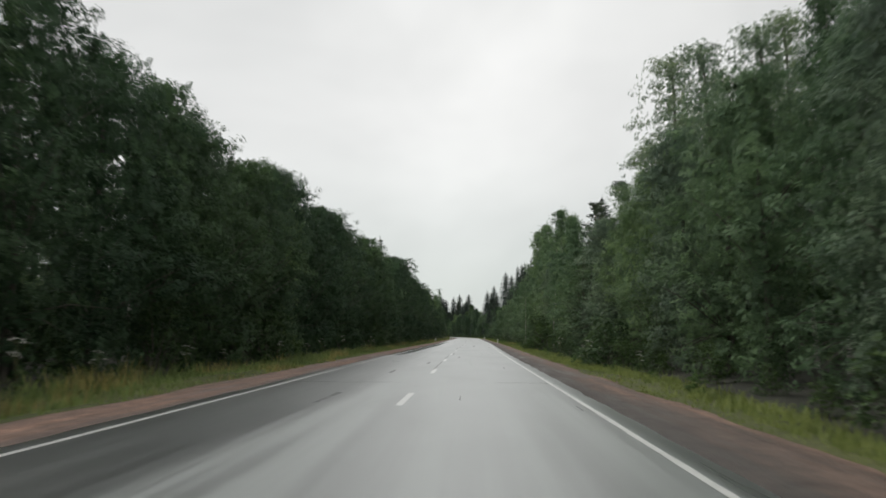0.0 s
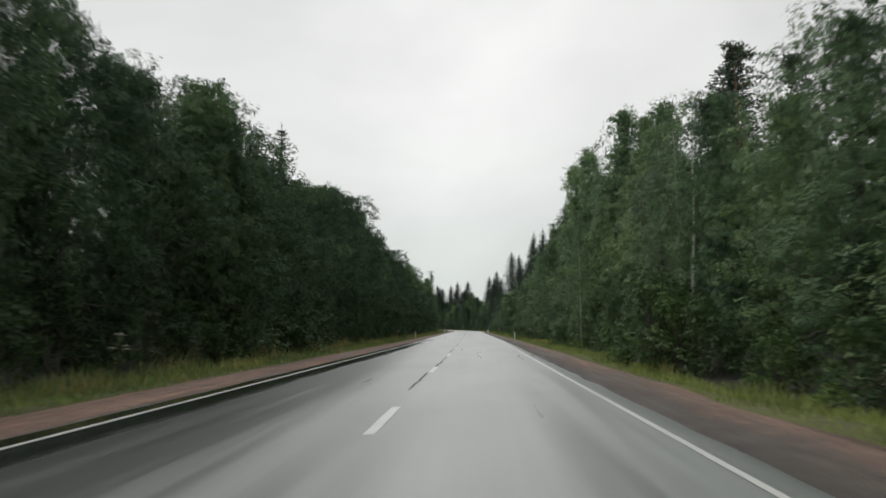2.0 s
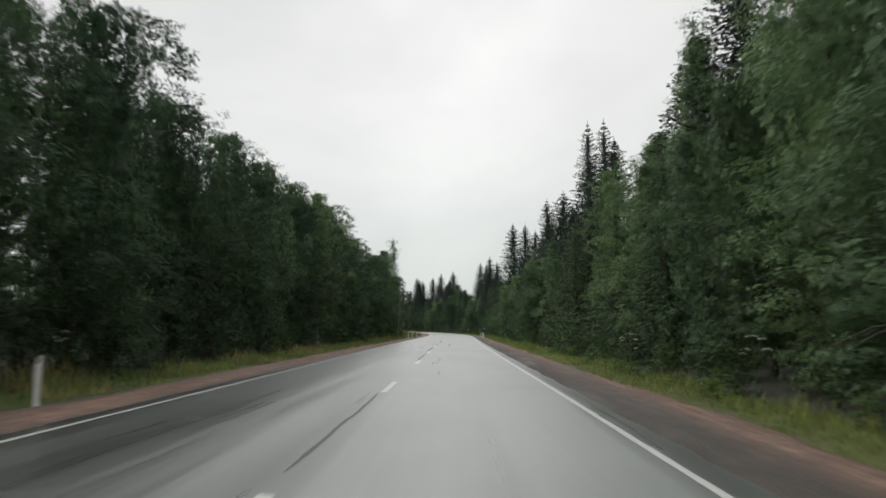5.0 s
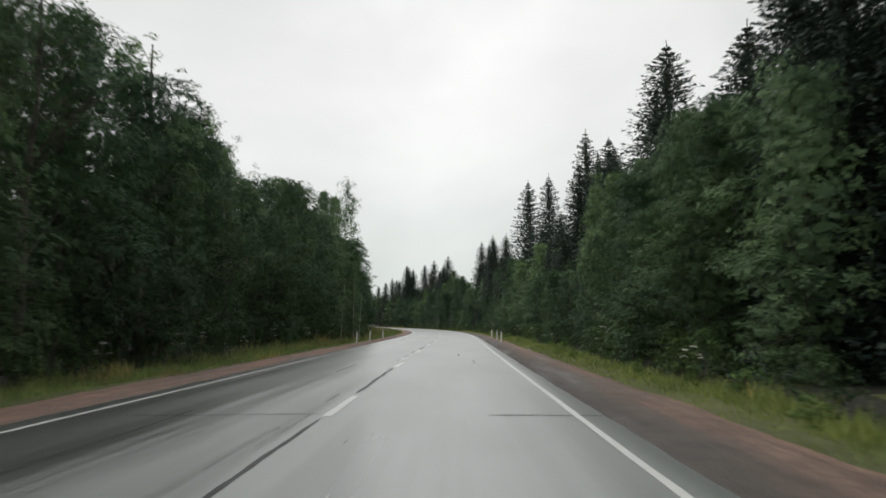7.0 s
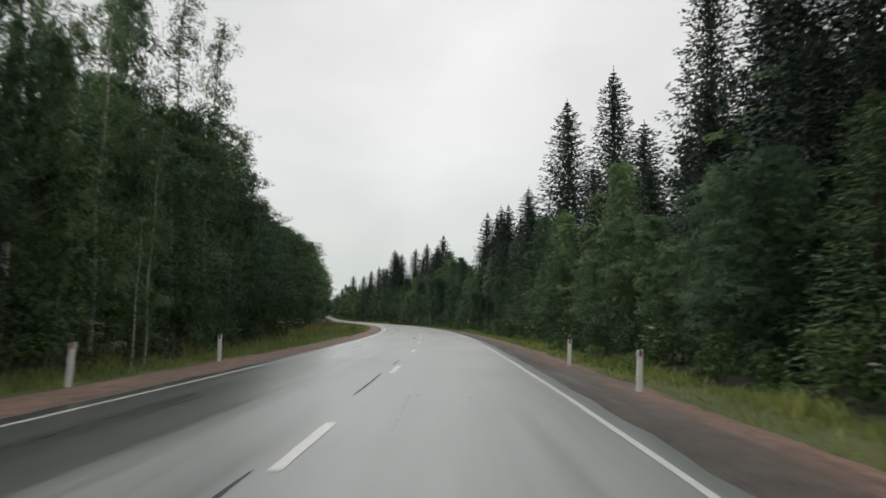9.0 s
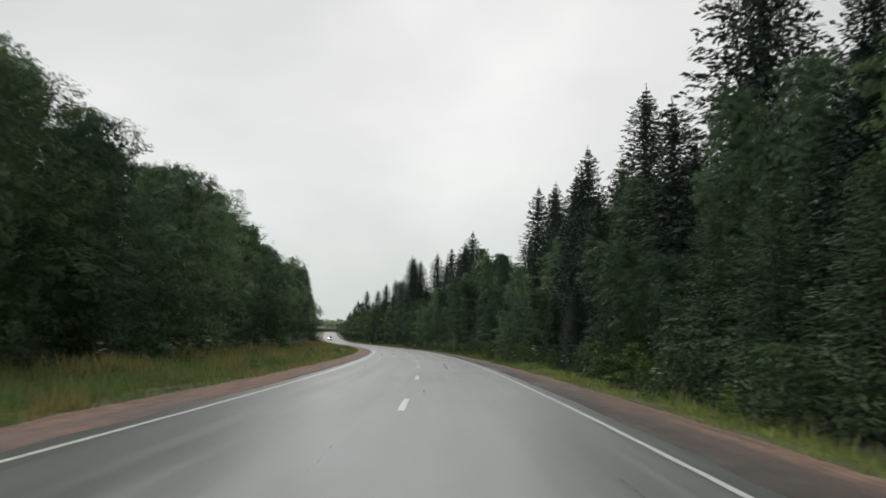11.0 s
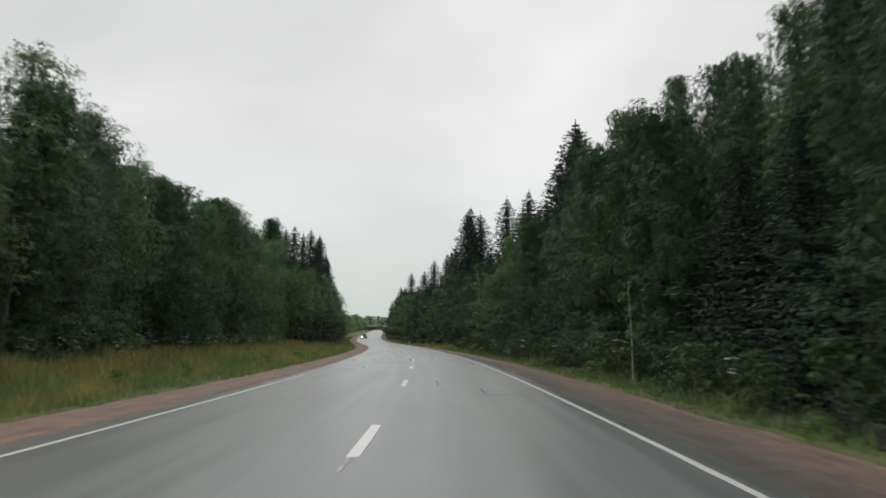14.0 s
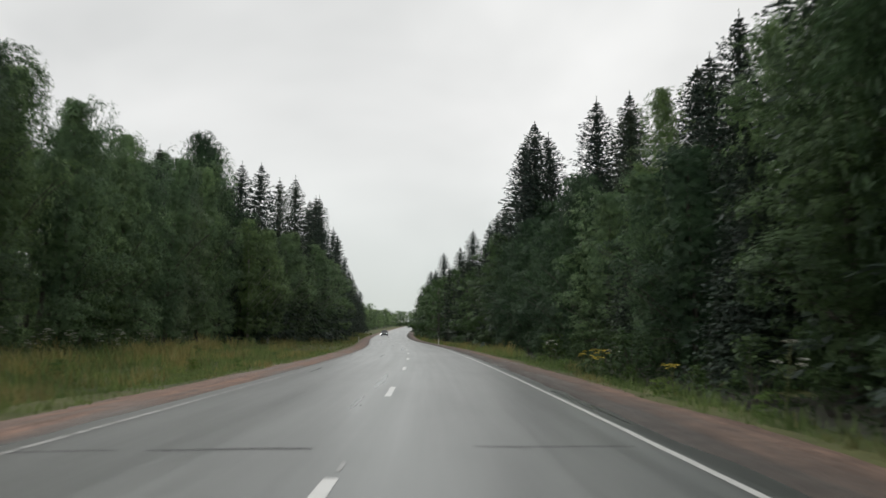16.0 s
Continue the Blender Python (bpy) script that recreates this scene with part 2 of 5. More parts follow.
def asphalt_material():
    """Wet, worn asphalt; its map runs in metres across and along the road."""
    m, n, l, b = material("wet_asphalt")
    uv = n.new("ShaderNodeUVMap")
    uv.uv_map = "metres"

    def mapped(sx, sy):
        mp = n.new("ShaderNodeMapping")
        mp.inputs["Scale"].default_value = (sx, sy, 1)
        l.new(uv.outputs["UV"], mp.inputs["Vector"])
        return mp.outputs["Vector"]

    grain = noise_node(n, l, 60.0, 3.0, mapped(1, 1))
    streak = noise_node(n, l, 1.0, 3.0, mapped(1.7, 0.04), 0.6)
    blotch = noise_node(n, l, 0.35, 4.0, mapped(1, 0.35))
    xyz = n.new("ShaderNodeSeparateXYZ")
    l.new(uv.outputs["UV"], xyz.inputs["Vector"])
    older = n.new("ShaderNodeMapRange")
    older.inputs["From Min"].default_value, older.inputs["From Max"].default_value = 315.0, 270.0
    l.new(xyz.outputs["Y"], older.inputs["Value"])
    worn = ramp_node(n, l, streak, [(0.36, (0.092, 0.094, 0.093)), (0.58, (0.262, 0.268, 0.262))])
    newer = ramp_node(n, l, streak, [(0.36, (0.068, 0.071, 0.069)), (0.64, (0.128, 0.132, 0.129))])
    base = mix_node(n, l, older.outputs["Result"], newer, worn)
    base = mix_node(n, l, 0.3, base, ramp_node(n, l, grain, [(0.25, (0.05, 0.05, 0.05)), (0.75, (0.18, 0.18, 0.178))]))
    base = mix_node(n, l, ramp_node(n, l, blotch, [(0.5, (0, 0, 0)), (0.75, (0.4, 0.4, 0.4))]), base, (0.06, 0.06, 0.06))
    base = mix_node(n, l, 1.0, base, (0.93, 1.0, 0.985), "MULTIPLY")
    # standing water over the outer half of the left lane, in long tongues
    tongue = n.new("ShaderNodeMath")
    tongue.operation = "MULTIPLY_ADD"
    tongue.inputs[1].default_value = -3.2
    l.new(noise_node(n, l, 1.0, 4.0, mapped(2.6, 0.05), 0.6), tongue.inputs[0])
    l.new(xyz.outputs["X"], tongue.inputs[2])
    soaked_at = n.new("ShaderNodeMapRange")
    soaked_at.interpolation_type = "SMOOTHSTEP"
    soaked_at.inputs["From Min"].default_value, soaked_at.inputs["From Max"].default_value = -2.4, -3.6
    l.new(tongue.outputs[0], soaked_at.inputs["Value"])
    wet_and_mirrored = n.new("ShaderNodeMath")
    wet_and_mirrored.operation = "MULTIPLY"
    l.new(soaked_at.outputs["Result"], wet_and_mirrored.inputs[0])
    l.new(ramp_node(n, l, older.outputs["Result"], [(0.0, (0.45, 0.45, 0.45)), (1.0, (1, 1, 1))]), wet_and_mirrored.inputs[1])
    # beyond the wet, the dark trees mirrored here are put into the base
    base = mix_node(n, l, wet_and_mirrored.outputs[0], base, mix_node(n, l, 1.0, base, (0.38, 0.38, 0.38), "MULTIPLY"))
    l.new(base, b.inputs["Base Color"])
    # a smooth sheet of water gathers inside the left edge line
    sheet_edge = n.new("ShaderNodeMath")
    sheet_edge.operation = "MULTIPLY_ADD"
    sheet_edge.inputs[1].default_value = -1.1
    l.new(noise_node(n, l, 1.0, 3.0, mapped(0.8, 0.07), 0.6), sheet_edge.inputs[0])
    l.new(xyz.outputs["X"], sheet_edge.inputs[2])
    sheet_at = n.new("ShaderNodeMapRange")
    sheet_at.interpolation_type = "SMOOTHSTEP"
    sheet_at.inputs["From Min"].default_value, sheet_at.inputs["From Max"].default_value = -3.35, -3.75
    l.new(sheet_edge.outputs[0], sheet_at.inputs["Value"])
    sheet = n.new("ShaderNodeMath")
    sheet.operation = "MULTIPLY"
    l.new(sheet_at.outputs["Result"], sheet.inputs[0])
    reach = n.new("ShaderNodeMath")
    reach.operation = "DIVIDE"
    reach.inputs[1].default_value = 200.0
    l.new(xyz.outputs["Y"], reach.inputs[0])
    l.new(ramp_node(n, l, reach.outputs[0], [(0.23, (0, 0, 0)), (0.29, (1, 1, 1)), (0.52, (1, 1, 1)), (0.67, (0, 0, 0))]), sheet.inputs[1])
    wet = mix_node(n, l, 0.3, streak, blotch)
    rough = ramp_node(n, l, wet, [(0.35, (0.26, 0.26, 0.26)), (0.68, (0.44, 0.44, 0.44))])
    l.new(mix_node(n, l, sheet.outputs[0], rough, (0.14, 0.14, 0.14)), b.inputs["Roughness"])
    b.inputs["Specular IOR Level"].default_value = 0.7
    for sock, dry, soaked in (("Coat Weight", 0.7, 1.0), ("Coat IOR", 1.5, 1.66), ("Coat Roughness", 0.46, 0.46)):
        film = n.new("ShaderNodeMapRange")
        film.inputs["To Min"].default_value, film.inputs["To Max"].default_value = dry, soaked
        l.new(older.outputs["Result"], film.inputs["Value"])
        if sock == "Coat Roughness":
            soaked_film = mix_node(n, l, wet_and_mirrored.outputs[0], film.outputs["Result"], (0.30, 0.30, 0.30))
            l.new(mix_node(n, l, sheet.outputs[0], soaked_film, (0.10, 0.10, 0.10)), b.inputs[sock])
        else:
            l.new(film.outputs["Result"], b.inputs[sock])
    bump_node(n, l, grain, b, 0.10, 0.004)
    return m


def paint_material():
    """White thermoplastic road paint, worn through in places."""
    m, n, l, b = material("road_paint_white")
    v = object_coords(n, l)
    wear = noise_node(n, l, 5.0, 6.0, v, 0.7)
    l.new(ramp_node(n, l, wear, [(0.28, (0.20, 0.20, 0.195)), (0.38, (0.64, 0.64, 0.62)), (0.8, (0.80, 0.80, 0.78))]), b.inputs["Base Color"])
    b.inputs["Roughness"].default_value = 0.45
    b.inputs["Coat Weight"].default_value, b.inputs["Coat Roughness"].default_value = 0.8, 0.3
    bump_node(n, l, wear, b, 0.2, 0.004)
    return m


def gravel_material(name, wet_from, wet_to, redness):
    """Reddish gravel, damp: dark wet bands along the road and small stones."""
    m, n, l, b = material(name)
    uv = n.new("ShaderNodeUVMap")
    uv.uv_map = "metres"
    mp = n.new("ShaderNodeMapping")
    mp.inputs["Scale"].default_value = (1.4, 0.12, 1)
    l.new(uv.outputs["UV"], mp.inputs["Vector"])
    band = noise_node(n, l, 1.0, 5.0, mp.outputs["Vector"], 0.6)
    stones = n.new("ShaderNodeTexVoronoi")
    stones.inputs["Scale"].default_value = 26.0
    l.new(uv.outputs["UV"], stones.inputs["Vector"])
    fine = noise_node(n, l, 9.0, 6.0, uv.outputs["UV"], 0.7)
    c = ramp_node(n, l, band, [(0.34, (0.120, 0.082, 0.066)), (0.48, (0.225, 0.140, 0.106)), (0.68, (0.360, 0.225, 0.170))])
    ruts = n.new("ShaderNodeMapping")
    ruts.inputs["Scale"].default_value = (4.5, 0.22, 1)
    l.new(uv.outputs["UV"], ruts.inputs["Vector"])
    rut = noise_node(n, l, 1.0, 5.0, ruts.outputs["Vector"], 0.65)
    c = mix_node(n, l, 0.8, c, ramp_node(n, l, rut, [(0.36, (0.45, 0.44, 0.43)), (0.6, (1.15, 1.12, 1.1))]), "MULTIPLY")
    c = mix_node(n, l, 0.55, c, ramp_node(n, l, fine, [(0.25, (0.35, 0.33, 0.31)), (0.75, (1.5, 1.45, 1.4))]), "MULTIPLY")
    c = mix_node(n, l, 1.0 - redness, c, mix_node(n, l, 1.0, c, (0.72, 0.92, 1.05), "MULTIPLY"))
    mott = noise_node(n, l, 1.6, 5.0, uv.outputs["UV"], 0.65)
    c = mix_node(n, l, 0.8, c, ramp_node(n, l, mott, [(0.32, (0.42, 0.40, 0.38)), (0.66, (1.25, 1.22, 1.2))]), "MULTIPLY")
    c = mix_node(n, l, 0.35, c, ramp_node(n, l, stones.outputs["Color"], [(0.2, (0.05, 0.034, 0.028)), (0.8, (0.28, 0.185, 0.145))]))
    # trodden, wet and darker next to the asphalt
    xyz = n.new("ShaderNodeSeparateXYZ")
    l.new(uv.outputs["UV"], xyz.inputs["Vector"])
    away = n.new("ShaderNodeMath")
    away.operation = "ABSOLUTE"
    l.new(xyz.outputs["X"], away.inputs[0])
    ragged = n.new("ShaderNodeMath")
    ragged.operation = "MULTIPLY_ADD"
    ragged.inputs[1].default_value = 1.5
    l.new(band, ragged.inputs[0])
    l.new(away.outputs[0], ragged.inputs[2])
    reach = n.new("ShaderNodeMapRange")
    reach.inputs["From Min"].default_value, reach.inputs["From Max"].default_value = wet_from, wet_to
    l.new(ragged.outputs[0], reach.inputs["Value"])
    soil = ramp_node(n, l, mott, [(0.3, (0.036, 0.031, 0.027)), (0.7, (0.085, 0.070, 0.060))])
    c = mix_node(n, l, reach.outputs["Result"], soil, c)
    l.new(c, b.inputs["Base Color"])
    l.new(ramp_node(n, l, band, [(0.3, (0.45, 0.45, 0.45)), (0.6, (0.85, 0.85, 0.85))]), b.inputs["Roughness"])
    bump_node(n, l, mix_node(n, l, 0.5, stones.outputs["Distance"], fine), b, 0.7, 0.03)
    return m


def ground_material():
    """Grass sward near the road and dark litter under the trees, by patches."""
    m, n, l, b = material("ground_sward")
    v = object_coords(n, l)
    big = noise_node(n, l, 0.12, 4.0, v)
    fine = noise_node(n, l, 3.5, 6.0, v, 0.7)
    c = ramp_node(n, l, big, [(0.35, (0.060, 0.075, 0.022)), (0.65, (0.115, 0.120, 0.040))])
    c = mix_node(n, l, 0.6, c, ramp_node(n, l, fine, [(0.25, (0.45, 0.45, 0.4)), (0.75, (1.4, 1.4, 1.3))]), "MULTIPLY")
    l.new(c, b.inputs["Base Color"])
    b.inputs["Roughness"].default_value = 0.9
    bump_node(n, l, fine, b, 0.8, 0.08)
    return m


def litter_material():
    m, n, l, b = material("forest_litter_and_shade")
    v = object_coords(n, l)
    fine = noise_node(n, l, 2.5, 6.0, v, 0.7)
    # litter toned near black: the understory's shade is in this colour
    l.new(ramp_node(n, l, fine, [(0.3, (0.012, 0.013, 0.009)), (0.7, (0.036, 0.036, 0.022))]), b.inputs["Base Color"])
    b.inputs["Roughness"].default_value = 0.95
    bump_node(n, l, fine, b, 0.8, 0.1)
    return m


GRAVEL = (gravel_material("red_gravel_left", 4.7, 5.3, 1.0), gravel_material("red_gravel_right", 5.2, 6.4, 0.8))
ASPHALT, PAINT, SWARD, LITTER = asphalt_material(), paint_material(), ground_material(), litter_material()

# ---------------------------------------------------------------- the road's line: x by y, and its height
LINE_Y = [-150, -60, 0, 60, 120, 184, 236, 258, 285, 326, 352, 378, 404, 430, 457, 490, 520, 541, 575, 640, 720, 820, 886, 1000, 1150]
LINE_X = [-1.9, -1.6, -1.31, -1.17, -0.70, -0.76, -0.56, -0.47, -0.84, -3.04, -5.44, -8.53, -12.45, -17.22, -22.75, -30.37, -38.2, -44.0, -53.0, -67.8, -84.2, -103.7, -116.5, -138.5, -167.5]


def spline_bends(ky, kx):
    k = len(ky)
    a, b, h = np.eye(k), np.zeros(k), np.diff(ky)
    for i in range(1, k - 1):
        a[i, i - 1:i + 2] = h[i - 1], 2 * (h[i - 1] + h[i]), h[i]
        b[i] = 6 * ((kx[i + 1] - kx[i]) / h[i] - (kx[i] - kx[i - 1]) / h[i - 1])
    return np.linalg.solve(a, b)


BENDS = spline_bends(LINE_Y, LINE_X)


def line_x(y):
    y = np.asarray(y, float)
    i = np.clip(np.searchsorted(LINE_Y, y) - 1, 0, len(LINE_Y) - 2)
    ky, kx = np.array(LINE_Y, float), np.array(LINE_X, float)
    h = ky[i + 1] - ky[i]
    yy = np.clip(y, ky[0], ky[-1])
    a, b = (ky[i + 1] - yy) / h, (yy - ky[i]) / h
    x = a * kx[i] + b * kx[i + 1] + ((a**3 - a) * BENDS[i] + (b**3 - b) * BENDS[i + 1]) * h * h / 6
    return x + np.where(y > ky[-1], (y - ky[-1]) * -0.19, 0.0)


def rise(y):
    """Level to about y = 500, then a climb of two in a hundred up to a crest."""
    y = np.minimum(np.asarray(y, float), 905.0)
    f = np.clip((y - 435) / 95.0, 0, 1)
    return 0.011 * ((y - 552) + np.sqrt((y - 552) ** 2 + 1600.0)) * f * f * (3 - 2 * f)


ST_Y = np.arange(-150.0, 1300.0, 0.5)
ST_X = line_x(ST_Y)
ST_S = np.concatenate([[0], np.cumsum(np.hypot(np.diff(ST_X), np.diff(ST_Y)))])
ST_S -= np.interp(0.0, ST_Y, ST_S)


def place(s, off, up=0.0):
    """The point s metres along the road and off metres to the right of its middle line."""
    s = np.asarray(s, float)
    y = np.interp(s, ST_S, ST_Y)
    x = line_x(y)
    d = line_x(y + 0.5) - line_x(y - 0.5)
    n = np.hypot(1, d)
    return np.stack(np.broadcast_arrays(x + off / n, y - off * d / n, rise(y) + up), -1)


def heading(s):
    """The road's turn to the left of +y, in degrees."""
    y = float(np.interp(s, ST_S, ST_Y))
    return math.degrees(math.atan(-float(line_x(y + 0.5) - line_x(y - 0.5))))


# forest edges and the width of the grass on either side, along the road
EDGE_S = [-60, 0, 100, 200, 270, 300, 345, 400, 455, 500, 545, 600, 1200]
EDGE_LEFT = [9.4, 9.4, 9.2, 9.2, 9.6, 11.0, 12.8, 14.5, 17.0, 17.5, 12.5, 12.0, 12.0]
EDGE_RIGHT = [8.4, 8.4, 8.4, 8.2, 7.8, 7.6, 7.6, 7.8, 8.2, 8.2, 8.0, 7.2, 7.2]


def edge(s, side):
    return float(np.interp(s, EDGE_S, EDGE_LEFT if side < 0 else EDGE_RIGHT))


def ground_up(off):
    """The verge falls into a shallow ditch and comes up under the trees."""
    return float(np.interp(abs(off), [0, 5.6, 6.2, 7.6, 9.0, 11.0, 16.0, 30.0, 45.0, 80.0, 160.0], [-0.13, -0.13, -0.10, -0.30, -0.42, -0.25, 0.05, 0.4, 2.6, 5.5, 9.0]))


# ---------------------------------------------------------------- mesh helpers


def mesh_object(name, verts, faces, mat, parent=None, smooth=False):
    me = bpy.data.meshes.new(name)
    me.from_pydata([tuple(v) for v in verts], [], [tuple(f) for f in faces])
    me.materials.append(mat)
    if smooth:
        me.polygons.foreach_set("use_smooth", [True] * len(me.polygons))
    me.update()
    ob = new(name, me)
    if parent is not None:
        ob.parent = parent
    return ob


def part(name, bm, mat, parent, label=""):
    """Links a bmesh as one mesh object under a thing or under a part."""
    me = bpy.data.meshes.new(name)
    bm.to_mesh(me)
    bm.free()
    me.materials.append(mat)
    ob = new(name, me)
    ob.parent = parent
    return tagged(ob, label)


def strip(name, s_values, offs, ups, mat, wobble=None):
    """A ribbon along the road: rows of points at the given offsets, with a map in metres."""
    rows, cols = len(s_values), len(offs)
    pts = []
    for s in s_values:
        for o, u in zip(offs, ups):
            do, du = wobble(s, o) if wobble else (0.0, 0.0)
            pts.append((s, o + do, u + du))
    pts = np.array(pts)
    verts = place(pts[:, 0], pts[:, 1], pts[:, 2])
    faces = [(r * cols + c, r * cols + c + 1, (r + 1) * cols + c + 1, (r + 1) * cols + c) for r in range(rows - 1) for c in range(cols - 1)]
    me = bpy.data.meshes.new(name)
    me.from_pydata(verts.tolist(), [], faces)
    me.materials.append(mat)
    uv = me.uv_layers.new(name="metres")
    idx = np.empty(len(me.loops), np.int32)
    me.loops.foreach_get("vertex_index", idx)
    uv.data.foreach_set("uv", pts[idx][:, [1, 0]].astype(np.float32).ravel())
    me.polygons.foreach_set("use_smooth", [True] * len(me.polygons))
    me.update()
    return new(name, me)


# ---------------------------------------------------------------- ground, shoulders, road
def ground_wobble(s, o):
    if abs(o) < 6.5:
        return 0.0, 0.0
    return 0.0, 0.10 * noise.noise(Vector((s * 0.35, o * 0.5, 3.0))) + 0.25 * noise.noise(Vector((s * 0.06, o * 0.06, 9.0)))


G_OFF = [-620, -300, -150, -80, -45, -30, -22, -18, -15, -13, -11, -10, -9, -8.2, -7.4, -6.8, -6.2, -5.4, 0, 5.4, 6.2, 6.8, 7.4, 8.2, 9, 10, 11, 13, 15, 18, 22, 30, 45, 80, 150, 300, 620]
g_s = list(np.arange(-140, 620, 3.0)) + list(np.arange(620, 1290, 20.0))
ground = strip("ground", g_s, G_OFF, [ground_up(o) for o in G_OFF], SWARD, ground_wobble)
tagged(ground, "damp green grass verge rising into the forest", "ground", kind="structure")
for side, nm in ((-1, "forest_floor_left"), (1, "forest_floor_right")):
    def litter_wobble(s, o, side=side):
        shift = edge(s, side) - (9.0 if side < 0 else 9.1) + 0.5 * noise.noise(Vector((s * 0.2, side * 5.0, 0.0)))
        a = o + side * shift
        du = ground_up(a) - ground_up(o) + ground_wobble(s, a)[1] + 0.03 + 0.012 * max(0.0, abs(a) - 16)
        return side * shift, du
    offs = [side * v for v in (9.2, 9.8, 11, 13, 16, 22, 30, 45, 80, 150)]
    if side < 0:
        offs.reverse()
    tagged(strip(nm, g_s, offs, [ground_up(o) for o in offs], LITTER, litter_wobble), "leaf litter on the forest floor, toned dark for the shade of the trees", "forest floor", kind="structure")


def shoulder_wobble(s, o):
    a = abs(o)
    side = 1 if o > 0 else -1
    if a > 5.8:
        return side * (0.28 * noise.noise(Vector((s * 0.22, side * 7.0, 1.0))) + 0.12 * noise.noise(Vector((s * 1.1, side * 3.0, 2.0)))), 0.0
    return 0.0, 0.022 * noise.noise(Vector((s * 0.5, o * 2.5, 5.0))) + 0.012 * noise.noise(Vector((s * 1.7, o * 5.0, 8.0)))


s_fine = list(np.arange(-20, 480, 0.7)) + list(np.arange(480, 1000, 3.0))
for side, nm in ((-1, "shoulder_left"), (1, "shoulder_right")):
    offs = [side * v for v in (3.7, 4.05, 4.4, 4.75, 5.05, 5.35, 5.6, 5.85, 6.05)]
    ups = [-0.06, -0.045, -0.035, -0.035, -0.04, -0.05, -0.07, -0.10, -0.20]
    if side < 0:
        offs.reverse()
        ups.reverse()
    tagged(strip(nm, s_fine, offs, ups, GRAVEL[side > 0], shoulder_wobble), "damp reddish gravel shoulder with dark wet bands", "road shoulder", kind="structure")


def road_wobble(s, o):
    a = abs(o)
    if a > 3.8:
        k = 1 if o > 0 else -1
        return k * (0.07 * noise.noise(Vector((s * 0.5, k * 9.0, 4.0))) + 0.05 * noise.noise(Vector((s * 2.1, k * 5.0, 6.0)))), 0.0
    return 0.0, 0.0


R_OFF = [-4.12, -4.06, -3.6, -2.7, -1.8, -0.9, 0, 0.9, 1.8, 2.7, 3.6, 4.0, 4.06]
R_UP = [-0.075, -0.012, -0.004, 0.006, 0.004, 0.014, 0.018, 0.014, 0.004, 0.006, -0.004, -0.012, -0.075]
s_road = list(np.arange(-25, 470, 0.8)) + list(np.arange(470, 1000, 2.5))
road = tagged(strip("road", s_road, R_OFF, R_UP, ASPHALT, road_wobble), "wet grey asphalt road with worn wheel tracks", "road", kind="structure")
tagged(strip("road_far", list(np.arange(997.5, 1280, 8.0)), R_OFF, R_UP, ASPHALT), "wet grey asphalt road beyond the crest", "road", kind="structure")


def road_up(o):
    return float(np.interp(o, R_OFF, R_UP))


PAINT_WORN = simple_material("road_paint_worn", [(0.38, (0.13, 0.13, 0.128)), (0.5, (0.34, 0.34, 0.33)), (0.75, (0.46, 0.46, 0.45))], 4.0, 0.5, 0.1)


for worn_paint in (PAINT_WORN, PAINT_TRACE):
    film = worn_paint.node_tree.nodes["Principled BSDF"].inputs
    film["Coat Weight"].default_value, film["Coat Roughness"].default_value = 0.7, 0.35


def line_wobble(s, o):
    """Ragged edges; and the right line swings out a little where the posts begin."""
    swing = float(np.interp(s, [228, 238, 250, 262], [0, 0.07, 0.07, 0])) if o > 0 else 0.0
    return swing + 0.012 * noise.noise(Vector((s * 3.0, o * 20.0, 0.0))), 0.0


for mid, half, nm, a, z, mat, state in ((-3.65, 0.055, "edge_line_left", -20, 392, PAINT, "slightly worn"), (-3.65, 0.055, "edge_line_left_far", 392, 960, PAINT_WORN, "worn grey"), (3.58, 0.048, "edge_line_right", -20, 960, PAINT, "slightly worn")):
    s_line = list(np.arange(a, min(z, 470), 0.8)) + list(np.arange(470, z, 2.5)) if z > 470 else list(np.arange(a, z + 0.1, 0.8))
    offs = [mid - half, mid + half]
    tagged(strip(nm, s_line, offs, [road_up(o) + 0.005 for o in offs], mat, line_wobble), "thin white painted edge line, " + state, "road marking", kind="structure")

# the dashes of the middle line: three metres long, one every twelve
for k in range(-2, 60):
    s0 = 14.0 + 12.0 * k
    s0 += float(np.interp(s0, [14, 38, 86, 110, 180, 245, 311, 434], [0, -0.7, -0.8, -0.4, 1.0, 0.6, -0.6, -0.7]))
    aside = 0.03 + float(np.interp(s0, [236, 244, 262, 276, 298, 311, 350, 366, 400, 406, 416, 422], [0, 0.13, 0.13, 0, 0, 0.06, 0.06, 0.0, 0, 0.09, 0.09, 0]))
    rr = random.Random(k)
    svals = np.linspace(s0, s0 + 3.0, 6 if k < 45 else 3)
    pts, m = [], 0.068
    for s in svals:
        for o in (-m, m):
            pts.append((s + rr.uniform(-0.03, 0.03), o + rr.uniform(-0.008, 0.008) + aside, road_up(0) + 0.005))
    pts = np.array(pts)
    verts = place(pts[:, 0], pts[:, 1], pts[:, 2])
    n = len(svals)
    mesh_object("lane_dash", verts.tolist(), [(2 * i, 2 * i + 1, 2 * i + 3, 2 * i + 2) for i in range(n - 1)], PAINT, road)

